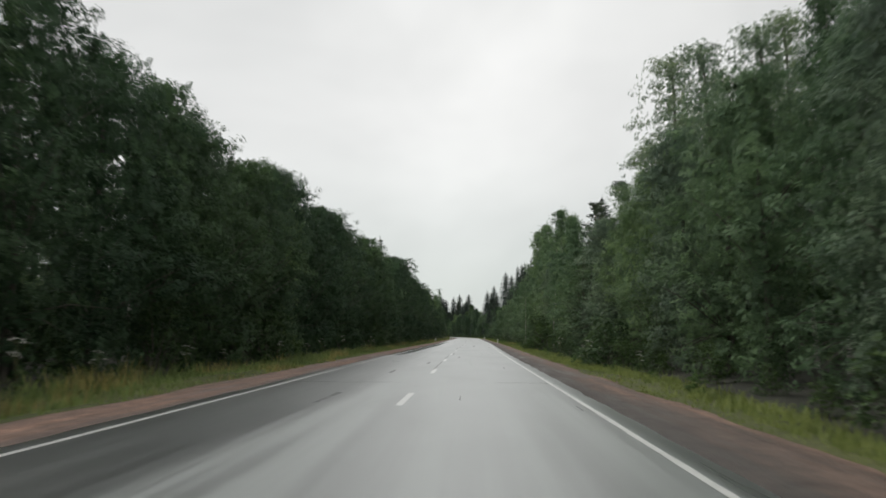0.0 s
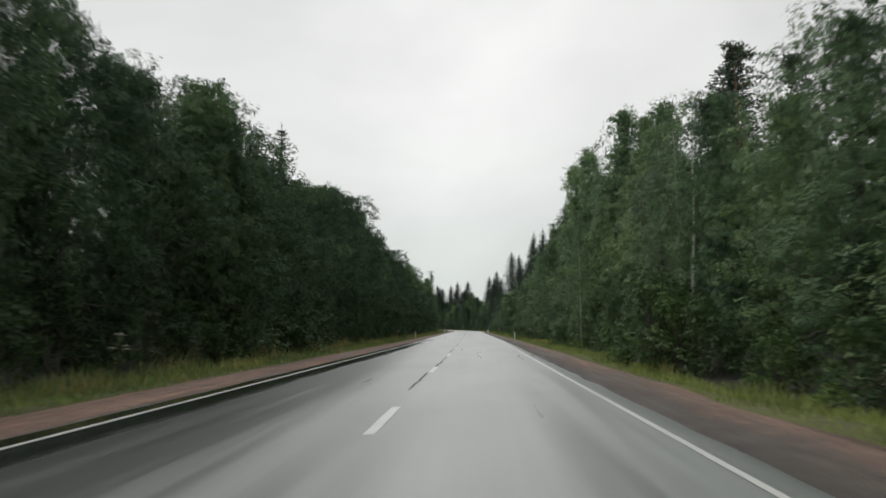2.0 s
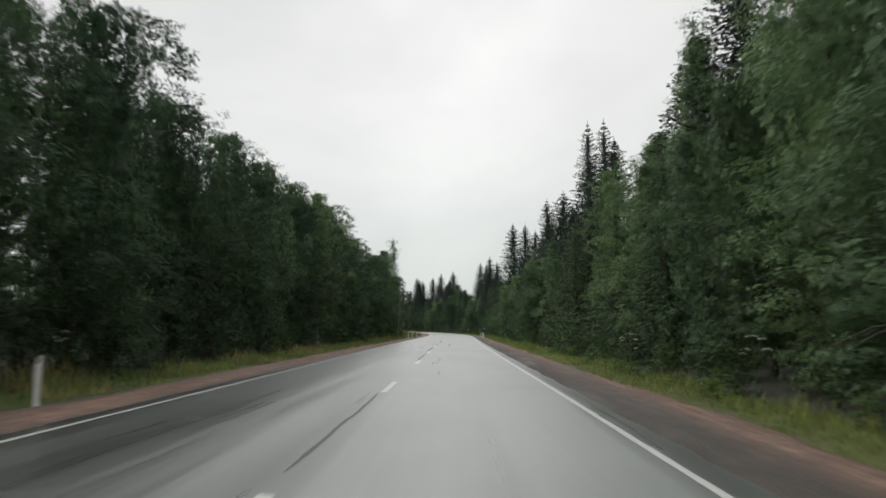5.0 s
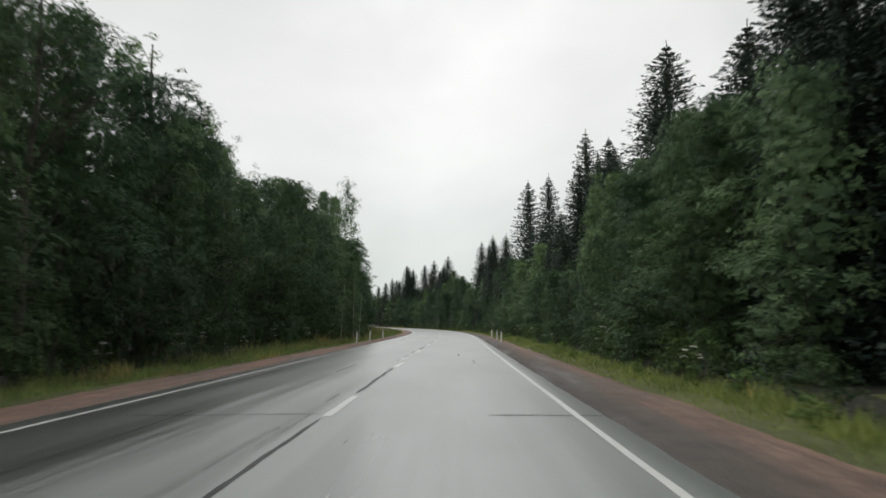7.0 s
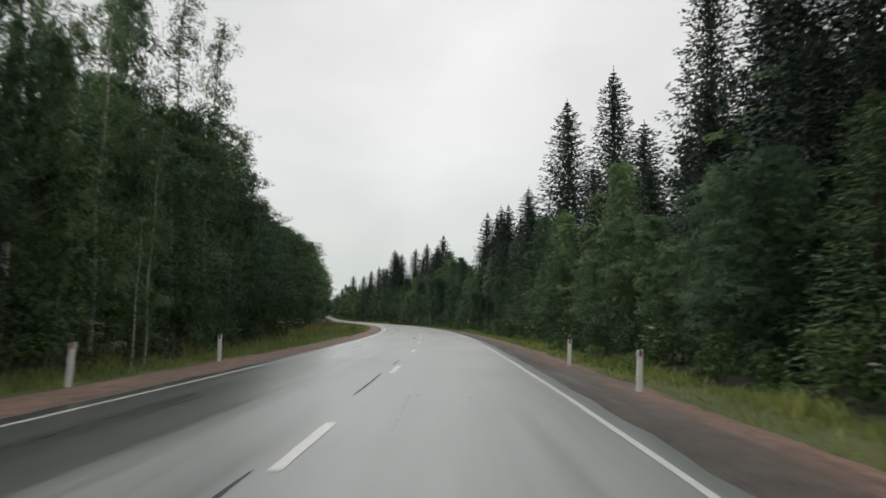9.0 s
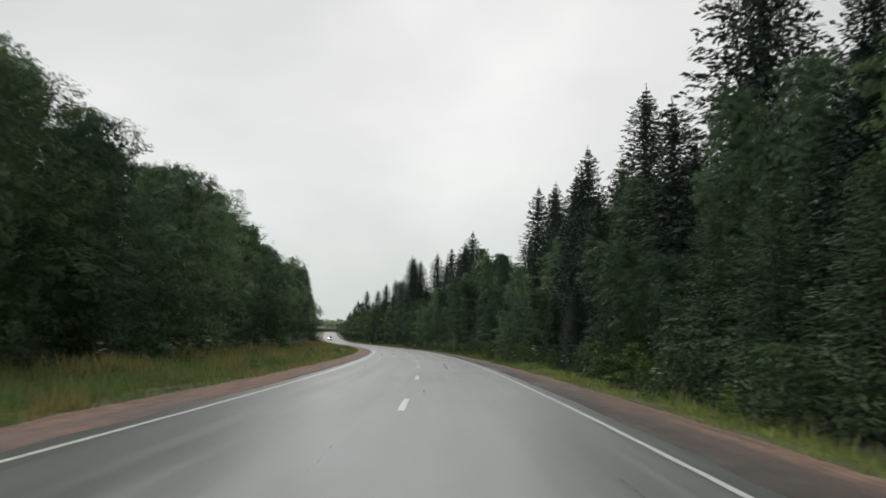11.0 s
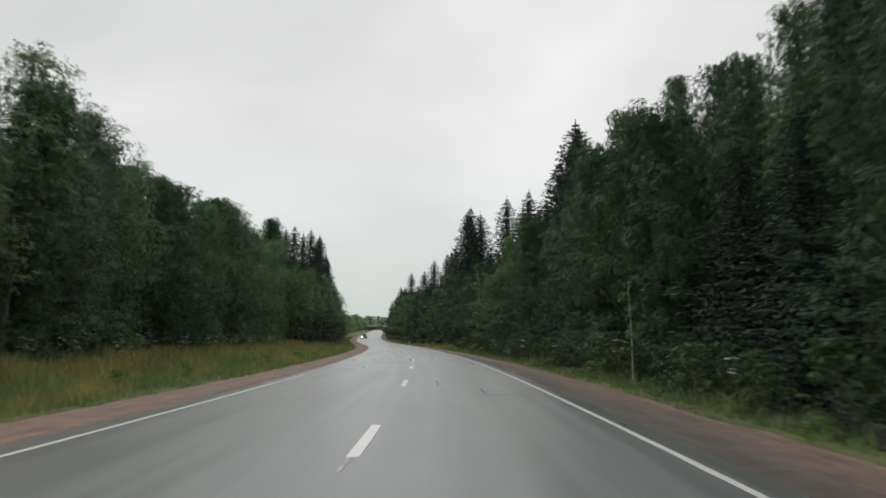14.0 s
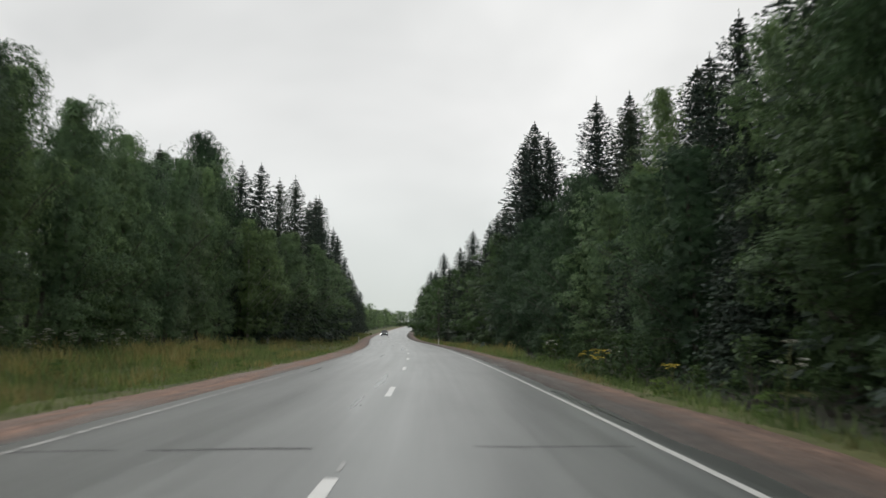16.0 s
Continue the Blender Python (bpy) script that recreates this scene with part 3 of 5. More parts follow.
# remnants of an older middle line
OLD_MARKS = [(34.4, -0.03, 0.4), (46.1, -0.05, 0.4), (424.7, 0.06, 0.5), (305.5, -0.1, 0.3), (331.7, 0.05, 0.3), (335.3, 0.1, 0.3), (390.1, 0.08, 0.4), (393.0, 0.13, 0.3), (418.9, 0.05, 0.5), (372.5, 0.0, 0.8)]
for s0, o0, ln in OLD_MARKS:
    verts = [place(s0 + a * ln, o0 + c * 0.022, road_up(o0) + 0.005) for a in (0, 1) for c in (-1, 1)]
    mesh_object("old_dash", verts, [(0, 1, 3, 2)], PAINT_WORN, road)

# tar-sealed seams: thin dark bands with ragged edges, along the middle or across the road


def seam(name, s0, o0, s1, o1, width, seed, wander=0.08, mat=TAR):
    rr = random.Random(seed)
    n = max(8, int(math.hypot(s1 - s0, o1 - o0) / 0.22))
    pts = []
    for i in range(n + 1):
        f = i / n
        w = width * (0.45 + 0.55 * min(1, 9 * f, 9 * (1 - f))) * rr.uniform(0.82, 1.18)
        s, o = s0 + (s1 - s0) * f, o0 + (o1 - o0) * f
        dev = wander * noise.noise(Vector((f * n * 0.22, seed * 3.7, 0.5)))
        if abs(s1 - s0) > abs(o1 - o0):
            pts += [(s, o + dev - w / 2), (s, o + dev + w / 2)]
        else:
            pts += [(s + dev - w / 2, o), (s + dev + w / 2, o)]
    v = place(np.array([p[0] for p in pts]), np.array([p[1] for p in pts]), np.array([road_up(p[1]) + 0.0035 for p in pts]))
    ob = mesh_object(name, v.tolist(), [(2 * i, 2 * i + 1, 2 * i + 3, 2 * i + 2) for i in range(n)], mat, road)
    return ob


CROSS = [(20.7, -3.6, -0.6), (21.2, 2.0, 3.9), (54.0, -3.9, -1.2), (53.6, 1.9, 3.7), (195.1, -2.9, -0.1), (195.2, 2.3, 4.0), (320.1, -3.4, -1.4), (320.5, 0.1, 3.6), (347.4, -3.6, -1.5), (347.1, 1.3, 3.6),
         (425.9, -4.0, -2.5), (426.0, -2.2, -0.4), (426.3, 1.4, 3.3), (260.0, -2.5, -0.4), (221.5, 2.3, 3.6), (222.3, -3.4, -0.8), (382.5, 1.7, 2.9)]
for i, (s, a, b) in enumerate(CROSS):
    seam("tar_seam", s, a, s + 0.1, b, 0.085, 40 + i, 0.10, TAR if i % 2 else TAR_OLD)
# along the middle: from, to, off, width, how far it wanders, what it is made of
ALONG = [(28.7, 37.4, -0.05, 0.045, 0.02, TAR_OLD), (41.0, 49.2, -0.06, 0.04, 0.02, TAR_OLD), (49.5, 53.4, 0.13, 0.09, 0.02, TAR_OLD), (67.5, 73.2, -0.05, 0.06, 0.03, TAR), (76.2, 80.0, 0.02, 0.07, 0.06, TAR),
         (80.0, 85.1, 0.03, 0.045, 0.03, TAR_OLD), (89.5, 97.3, -0.03, 0.06, 0.08, TAR), (97.8, 100.4, -0.07, 0.03, 0.04, TAR), (100.5, 106.8, -0.04, 0.05, 0.07, TAR), (106.8, 109.5, -0.03, 0.075, 0.03, TAR),
         (112.6, 121.8, 0.0, 0.04, 0.02, TAR_OLD), (138.0, 146.2, -0.04, 0.05, 0.03, TAR_OLD), (161.0, 170.7, -0.06, 0.06, 0.03, TAR), (174.0, 183.0, -0.10, 0.115, 0.03, TAR), (188.4, 194.6, -0.03, 0.06, 0.03, TAR),
         (198.5, 206.7, -0.02, 0.085, 0.04, TAR), (222.8, 226.3, -0.05, 0.12, 0.08, TAR), (226.3, 230.6, -0.04, 0.035, 0.02, TAR), (235.6, 242.6, -0.05, 0.05, 0.02, TAR), (249.0, 254.3, -0.05, 0.045, 0.02, TAR),
         (257.6, 260.2, -0.03, 0.045, 0.02, TAR), (401.0, 409.2, 0.10, 0.06, 0.03, PAINT_TRACE)]
for i, (a, b, o, w, wander, mat) in enumerate(ALONG):
    seam("tar_seam" if mat is not PAINT_TRACE else "old_line_trace", a, o, b, o, w, 80 + i, wander, mat)

# ---------------------------------------------------------------- trees


def tube(path, radii, sides, verts, faces):
    """Adds a tapered tube along path to the lists."""
    base = len(verts)
    for i, (p, r) in enumerate(zip(path, radii)):
        a = path[min(i + 1, len(path) - 1)] - path[max(i - 1, 0)]
        a = a / (np.linalg.norm(a) + 1e-9)
        u = np.cross(a, (0.31, 0.87, 0.2))
        u /= np.linalg.norm(u)
        v = np.cross(a, u)
        for k in range(sides):
            t = 2 * math.pi * k / sides
            verts.append(p + r * (math.cos(t) * u + math.sin(t) * v))
    for i in range(len(path) - 1):
        for k in range(sides):
            k2 = (k + 1) % sides
            faces.append((base + i * sides + k, base + i * sides + k2, base + (i + 1) * sides + k2, base + (i + 1) * sides + k))


def leaves_mesh(name, centres, dirs, normals, length, width, mat, parent, rng):
    """One small leaf or spray (a four-cornered, folded blade) at each centre, along dirs."""
    n = len(centres)
    d = dirs / (np.linalg.norm(dirs, axis=1)[:, None] + 1e-9)
    s = np.cross(d, normals)
    s /= np.linalg.norm(s, axis=1)[:, None] + 1e-9
    up = np.cross(s, d)
    ln = (length * rng.uniform(0.65, 1.35, n))[:, None]
    wd = (width * rng.uniform(0.65, 1.35, n))[:, None]
    quad = np.stack([centres - d * ln * 0.5, centres + s * wd * 0.5 + up * wd * 0.12, centres + d * ln * 0.5, centres - s * wd * 0.5 + up * wd * 0.12], 1)
    verts = quad.reshape(-1, 3).astype(np.float32)
    me = bpy.data.meshes.new(name)
    me.vertices.add(4 * n)
    me.vertices.foreach_set("co", verts.ravel())
    me.loops.add(4 * n)
    me.loops.foreach_set("vertex_index", np.arange(4 * n, dtype=np.int32))
    me.polygons.add(n)
    me.polygons.foreach_set("loop_start", np.arange(0, 4 * n, 4, dtype=np.int32))
    me.materials.append(mat)
    me.update(calc_edges=True)
    me.validate()
    ob = new(name, me)
    ob.parent = parent
    return ob


def unit(v):
    return v / (np.linalg.norm(v, axis=-1, keepdims=True) + 1e-9)


def clump_leaves(rng, centres, radii, per, droop=0.0, crown=None):
    """Leaf places, ways and normals, gathered in clumps that are flatter than wide; the blades lie along the clump's skin."""
    n = len(centres) * per
    c = np.repeat(centres, per, 0)
    r = np.repeat(radii, per)[:, None]
    q = unit(rng.normal(size=(n, 3))) * rng.uniform(0.2, 1.0, (n, 1)) ** 0.5
    q[:, 2] *= 0.66
    pos = c + q * r
    pos[:, 2] -= droop * np.abs(rng.normal(size=n)) * np.repeat(radii, per)
    out = unit(q) * 0.55 + np.array([0, 0, 0.45])
    if crown is not None:
        out = out + 0.85 * np.repeat(crown, per, 0)
    nor = unit(unit(out) + rng.normal(size=(n, 3)) * 0.10)
    d = rng.normal(size=(n, 3)) + np.array([0, 0, -0.35 - droop])
    d = unit(d - (d * nor).sum(1, keepdims=True) * nor)
    return pos, d, nor


def broadleaf(name, seed, height, radius, clumps, per, leaf, mats, low=0.10, droop=0.0, lobes=5, narrow=0.0, sparse=0.0, label="", category="tree", trunk_r=0.15, front=True, inner=0.16, fill=8.0):
    """A leafy tree: tapered trunk, limbs that reach the crown's clumps, and a crown of many leaves with an uneven outline.
    front: more of the crown grows towards its +x side, the open side at a forest's edge."""
    rng = np.random.default_rng(seed)
    root = new(name)
    verts, faces = [], []
    h = height
    lean = rng.normal(size=2) * 0.025 * h
    zs = np.linspace(-0.25, h * 0.96, 9)
    trunk = np.stack([lean[0] * (zs / h) ** 2 + 0.06 * np.sin(zs * 0.9 + seed), lean[1] * (zs / h) ** 2 + 0.06 * np.cos(zs * 0.7 + seed), zs], 1)
    tube(trunk, trunk_r * (1.12 - zs / h) + 0.012, 7, verts, faces)
    ph, am = rng.uniform(0, 6.28, lobes), rng.uniform(0.10, 0.26, lobes)

    def envelope(u, th):
        if narrow:
            prof = np.sin(np.pi * np.clip(u * 0.87 + 0.05, 0, 1)) ** 0.75 * (1 - narrow * u)
        else:
            prof = np.clip(np.sin(np.pi * np.clip(u * 0.74 + 0.16, 0, 1)), 0, 1) ** 0.6
        w = sum(a * np.sin((k + 1) * th + p + 5.0 * u * (k % 3)) for k, (a, p) in enumerate(zip(am, ph)))
        return radius * prof * (1 + w)

    # big lobes on the envelope, then clumps over the skin of each lobe
    nl = max(8, clumps // 16)
    ul = (np.arange(nl) + rng.uniform(0.1, 0.9, nl)) / nl
    tl = np.where(rng.uniform(size=nl) < (0.66 if front else 0.0), rng.normal(0, 1.15, nl), rng.uniform(0, 6.28, nl))
    rl = radius * rng.uniform(0.34, 0.56, nl) * (1.12 - 0.45 * ul)
    dl = np.clip(envelope(ul, tl) - rl * 0.7, 0.0, None) * rng.uniform(0.78, 1.08, nl)
    zl = h * (low + (0.97 - low) * ul) - 0.35 * rl
    lobes_at = np.stack([np.interp(zl, zs, trunk[:, 0]) + dl * np.cos(tl), np.interp(zl, zs, trunk[:, 1]) + dl * np.sin(tl), zl], 1)
    own = rng.choice(nl, clumps, p=rl**2 / (rl**2).sum())
    skin = unit(rng.normal(size=(clumps, 3)) + np.stack([0.6 * np.cos(tl[own]), 0.6 * np.sin(tl[own]), np.full(clumps, 0.75)], 1))
    centres = lobes_at[own] + skin * (rl[own] * rng.uniform(0.70, 1.08, clumps))[:, None] * np.array([1, 1, 0.85])
    centres[:, 2] = np.clip(centres[:, 2], 0.25, h)
    u = np.clip((centres[:, 2] / h - low) / (1 - low), 0, 1)
    cx, cy = np.interp(centres[:, 2], zs, trunk[:, 0]), np.interp(centres[:, 2], zs, trunk[:, 1])
    # a loose top
    tops = max(4, clumps // 26)
    spread = rng.normal(0, 0.26 * radius, (tops, 2))
    centres[:tops, :2] = trunk[-1, :2] + spread
    centres[:tops, 2] = h - 0.1 - 0.55 * np.hypot(spread[:, 0], spread[:, 1]) - rng.uniform(0.0, 0.07 * h, tops)
    radii = rng.uniform(0.26, 0.48, clumps) * radius / 2.8 * (1.0 - 0.2 * u)
    skin[:tops] = (0, 0, 1)
    for i in rng.choice(clumps, 22 if clumps > 80 else 3, replace=False):
        zb = max(0.15 * h, centres[i, 2] - np.hypot(*(centres[i, :2] - (cx[i], cy[i]))) * 0.9 - 0.3)
        zb = min(zb, h * 0.93)
        a = np.array([np.interp(zb, zs, trunk[:, 0]), np.interp(zb, zs, trunk[:, 1]), zb])
        mid = a * 0.45 + centres[i] * 0.55 + np.array([0, 0, 0.25])
        tube([a, mid, centres[i]], [trunk_r * 0.34 * (1.1 - zb / h), trunk_r * 0.2 * (1.1 - zb / h), 0.008], 4, verts, faces)
    mesh_object("trunk", verts, faces, mats[1], root, True)
    pos, d, nor = clump_leaves(rng, centres, radii, per, droop, skin)
    if sparse:
        keep = rng.uniform(size=len(pos)) > sparse
        pos, d, nor = pos[keep], d[keep], nor[keep]
    size = np.full(len(pos), leaf)
    if not sparse:
        # the shaded inside of the crown: fewer, broader sprays
        k = int(clumps * fill)
        ui, ti = 0.95 * rng.uniform(0.0, 1.0, k) ** 0.75, rng.uniform(0, 6.28, k)
        ri = envelope(ui, ti) * np.sqrt(rng.uniform(0.0, 0.40, k))
        zi = h * (low * 0.7 + (1 - low * 0.7) * ui)
        pi = np.stack([np.interp(zi, zs, trunk[:, 0]) + ri * np.cos(ti), np.interp(zi, zs, trunk[:, 1]) + ri * np.sin(ti), zi], 1)
        ni = unit(np.stack([np.cos(ti), np.sin(ti), rng.normal(0, 0.4, k)], 1))
        di = rng.normal(size=(k, 3))
        di = unit(di - (di * ni).sum(1, keepdims=True) * ni)
        pos, d, nor = np.concatenate([pos, pi]), np.concatenate([d, di]), np.concatenate([nor, ni])
        size = np.concatenate([size, np.full(k, inner * radius)])
    leaves_mesh("crown", pos, d, nor, size, size * 0.62, mats[0], root, rng)
    return tagged(root, label, category, "forest trees")


def spruce(name, seed, height, radius, whorls, per_whorl, sprays, label, mats, gap=0.0, spray=1.0):
    """A spruce: straight trunk, whorls of drooping boughs, and needle sprays that hang along them; ragged, with gaps."""
    rng = np.random.default_rng(seed)
    root = new(name)
    verts, faces = [], []
    zs = np.linspace(-0.25, height, 8)
    tube(np.stack([0 * zs, 0 * zs, zs], 1), 0.17 * (1.02 - zs / height) + 0.012, 7, verts, faces)
    P, D, N, S = [], [], [], []
    for w in range(whorls):
        f = 1 - (1 - min(1.0, max(0.0, (w + rng.uniform(-0.3, 0.3)) / whorls))) ** 1.15
        if f > 0.978:
            continue
        z = height * (0.05 + 0.95 * f)
        reach = (radius * (1 - f) ** 0.76 * (0.96 + 0.07 * math.sin(w * 1.7 + seed) + rng.uniform(-0.08, 0.08)) + 0.14) * min(1.0, 0.20 + (1 - f) * 9)
        count = max(6, int(per_whorl * (0.80 + 0.30 * (1 - f))))
        for b in range(count):
            if rng.uniform() < gap:
                continue
            th = 2 * math.pi * (b + rng.uniform(-0.35, 0.35)) / count + w * 0.8
            ln = reach * rng.uniform(0.70, 1.16)
            dirv = np.array([math.cos(th), math.sin(th), 0.0])
            droop = (0.50 - 0.72 * f) * ln
            top = np.array([0, 0, z])
            tip = top + dirv * ln + np.array([0, 0, -droop + 0.14 * ln])
            mid = top + dirv * ln * 0.55 + np.array([0, 0, -droop * 0.62])
            if b % 3 == 0:
                tube([top, mid, tip], [0.022 * (1.1 - f) + 0.006, 0.012, 0.004], 3, verts, faces)
            k = max(8, int(sprays * (0.48 + 0.52 * (1 - f))))
            t = 0.05 + 0.97 * ((np.arange(k) + rng.uniform(0.1, 0.9, k)) / k) ** 0.62
            side = np.array([-dirv[1], dirv[0], 0])
            along = ((1 - t) ** 2)[:, None] * top + (2 * t * (1 - t))[:, None] * mid + (t**2)[:, None] * tip
            sw = rng.uniform(-1, 1, k)
            along = along + side * (sw * ln * 0.26 * (0.5 + t * (1.25 - t)))[:, None] + np.array([0, 0, -1]) * (rng.uniform(0.0, 0.40, k) * (1.0 - 0.85 * f))[:, None]
            P.append(along)
            D.append(unit(dirv * 0.8 + side * sw[:, None] * 0.9 + np.array([0, 0, -0.55 + 0.75 * f]) + rng.normal(0, 0.25, (k, 3))))
            N.append(unit(np.array([0, 0, 0.9]) + dirv * 0.6 + rng.normal(0, 0.4, (k, 3))))
            S.append(np.full(k, 0.18 + 0.33 * (1 - f) ** 0.7))
    # the dark inside along the trunk
    k = whorls * sprays * 2
    fi, ti = rng.uniform(0.0, 0.95, k), rng.uniform(0, 6.28, k)
    ri = radius * (1 - fi) ** 0.8 * rng.uniform(0.08, 0.72, k)
    P.append(np.stack([ri * np.cos(ti), ri * np.sin(ti), height * (0.04 + 0.93 * fi)], 1))
    D.append(unit(np.stack([-np.sin(ti), np.cos(ti), rng.normal(-0.6, 0.6, k)], 1)))
    N.append(np.stack([np.cos(ti), np.sin(ti), 0.3 + 0 * ti], 1))
    S.append(0.24 + 0.26 * radius / 2.8 * (1 - fi))
    # the pointed leader
    k = 16
    P.append(np.stack([rng.normal(0, 0.025, k), rng.normal(0, 0.025, k), height - rng.uniform(-0.1, 1.3, k)], 1))
    D.append(unit(np.array([0, 0, 1.0]) + rng.normal(0, 0.22, (k, 3))))
    N.append(unit(rng.normal(size=(k, 3))))
    S.append(np.full(k, 0.20))
    mesh_object("trunk", verts, faces, mats[1], root, True)
    sz = np.concatenate(S) * spray
    leaves_mesh("crown", np.concatenate(P), np.concatenate(D), np.concatenate(N), sz, sz * 0.5, mats[0], root, rng)
    return tagged(root, label, "tree", "forest trees")


def pine(name, seed, height, label):
    """A Scots pine: a long bare reddish trunk and an open crown of needle tufts on crooked limbs."""
    rng = np.random.default_rng(seed)
    root = new(name)
    verts, faces = [], []
    zs = np.linspace(-0.25, height * 0.97, 8)
    trunk = np.stack([0.12 * np.sin(zs * 0.4), 0.12 * np.cos(zs * 0.5), zs], 1)
    tube(trunk, 0.17 * (1.08 - zs / height), 7, verts, faces)
    C, R = [], []
    for i in range(34):
        f = rng.uniform(0.48, 1.0) if i > 3 else 1.0
        z = height * f
        ln = (2.4 * (1 - (f - 0.62) ** 2 * 4.5)) * rng.uniform(0.45, 1.05) if i > 3 else 0.4
        ln = max(ln, 0.35)
        th = rng.uniform(0, 6.28)
        a = np.array([np.interp(z - 0.5, zs, trunk[:, 0]), np.interp(z - 0.5, zs, trunk[:, 1]), z - 0.5])
        tip = a + np.array([math.cos(th) * ln, math.sin(th) * ln, rng.uniform(0.1, 0.6)])
        mid = (a + tip) / 2 + np.array([0, 0, -0.12])
        tube([a, mid, tip], [0.05 * (1.2 - f), 0.03, 0.01], 4, verts, faces)
        for g in (1.0, 0.72, 0.5):
            C.append(a + (tip - a) * g + rng.normal(0, 0.18, 3))
            R.append(rng.uniform(0.32, 0.55))
    mesh_object("trunk", verts, faces, BARK_PINE, root, True)
    pos, d, nor = clump_leaves(rng, np.array(C), np.array(R), 26)
    leaves_mesh("crown", pos, unit(d + np.array([0, 0, 0.9])), nor, 0.34, 0.13, NEEDLE_PINE_AND_HAZE, root, rng)
    return tagged(root, label, "tree", "forest trees")


def shrub(name, seed, clumps, per, leaf, label, mat=None, category="shrub", group="forest edge shrubs"):
    """A low bush: thin stems fanning from the ground and clumps of leaves."""
    rng = np.random.default_rng(seed)
    root = new(name)
    verts, faces = [], []
    th = rng.uniform(0, 6.28, clumps)
    u = rng.uniform(0.08, 1, clumps)
    rr = 1.0 * np.sqrt(np.clip(1.15 - u, 0.05, 1)) * rng.uniform(0.3, 1.1, clumps)
    C = np.stack([rr * np.cos(th), rr * np.sin(th), 2.0 * u], 1)
    for i in range(0, clumps if mat is None else 1, 3):
        tube([np.array([0.05 * math.cos(th[i]), 0.05 * math.sin(th[i]), -0.15]), C[i] * 0.5 + np.array([0, 0, 0.2]), C[i]], [0.02, 0.013, 0.004], 3, verts, faces)
    mesh_object("stem", verts, faces, BARK, root, True)
    pos, d, nor = clump_leaves(rng, C, rng.uniform(0.26, 0.48, clumps), per)
    leaves_mesh("foliage", pos, d, nor, leaf, leaf * 0.6, mat or LEAF_SHRUB, root, rng)
    return tagged(root, label, category, group)


ALDER_LABEL = "dense dark green alder at the edge of the forest"
ASPEN_LABEL = "tall leafy green aspen with a rounded uneven crown"
BIRCH_LABEL = "slender birch with a white trunk and drooping sprays"
SPRUCE_LABEL = "tall dark spruce with drooping boughs and a pointed top"
B = (LEAF, BARK)
W = (LEAF_BIRCH, BARK_BIRCH)
A = (LEAF_ASPEN_AND_HAZE, BARK)
G = (LEAF_WILLOW, BARK)
WILLOW_LABEL = "tall grey-green willow with an airy uneven crown"
EDGE_TREES = [
    broadleaf("alder_tree", 11, 13, 3.2, 350, 25, 0.205, B, 0.06, 0.0, 5, label=ALDER_LABEL),
    broadleaf("alder_tree", 12, 13, 3.0, 340, 25, 0.2, B, 0.07, 0.1, 6, label=ALDER_LABEL),
    broadleaf("alder_tree", 13, 13, 3.4, 360, 25, 0.205, B, 0.05, 0.0, 4, label=ALDER_LABEL),
    broadleaf("aspen_tree", 16, 13, 3.0, 330, 25, 0.2, A, 0.06, 0.1, 5, narrow=0.05, label=ASPEN_LABEL),
    broadleaf("aspen_tree", 14, 13, 2.8, 330, 25, 0.195, A, 0.07, 0.15, 6, narrow=0.12, label=ASPEN_LABEL),
    broadleaf("willow_tree", 17, 13, 3.0, 330, 25, 0.195, G, 0.06, 0.1, 5, narrow=0.06, label="leafy grey-green willow at the edge of the forest"),
    broadleaf("birch_tree", 15, 13, 2.6, 330, 25, 0.18, W, 0.12, 0.5, 6, narrow=0.25, label=BIRCH_LABEL, trunk_r=0.10),
]
TALL_TREES = [
    broadleaf("aspen_tree", 21, 20, 3.2, 300, 18, 0.28, A, 0.34, 0.1, 6, narrow=0.10, label=ASPEN_LABEL, trunk_r=0.2),
    broadleaf("alder_tree", 22, 20, 3.4, 300, 18, 0.28, B, 0.34, 0.1, 5, narrow=0.05, label="tall dark green alder behind the forest's edge", trunk_r=0.2),
    broadleaf("birch_tree", 23, 20, 2.9, 300, 18, 0.25, W, 0.34, 0.5, 6, narrow=0.3, label=BIRCH_LABEL, trunk_r=0.14),
]
LONE_BIRCH = broadleaf("birch_tree", 24, 18, 2.4, 320, 26, 0.18, W, 0.06, 0.8, 7, narrow=0.72, label="tall narrow birch with drooping sprays above its neighbours", trunk_r=0.075, front=False, inner=0.11, fill=2.2)
BARE_BIRCH = broadleaf("birch_tree", 26, 9, 1.3, 60, 16, 0.24, W, 0.42, 0.5, 5, narrow=0.2, label="thin birch with a bare white trunk leaning at the forest's edge", sparse=0.25, trunk_r=0.042, front=False)
OPEN_TREE = broadleaf("aspen_tree", 25, 14, 2.6, 130, 22, 0.24, A, 0.40, 0.0, 5, label="thin aspen with an airy crown against the sky", sparse=0.2, front=False)
WILLOW = broadleaf("willow_tree", 27, 20, 3.3, 260, 17, 0.26, G, 0.30, 0.1, 6, narrow=0.08, label=WILLOW_LABEL, trunk_r=0.19, inner=0.12)
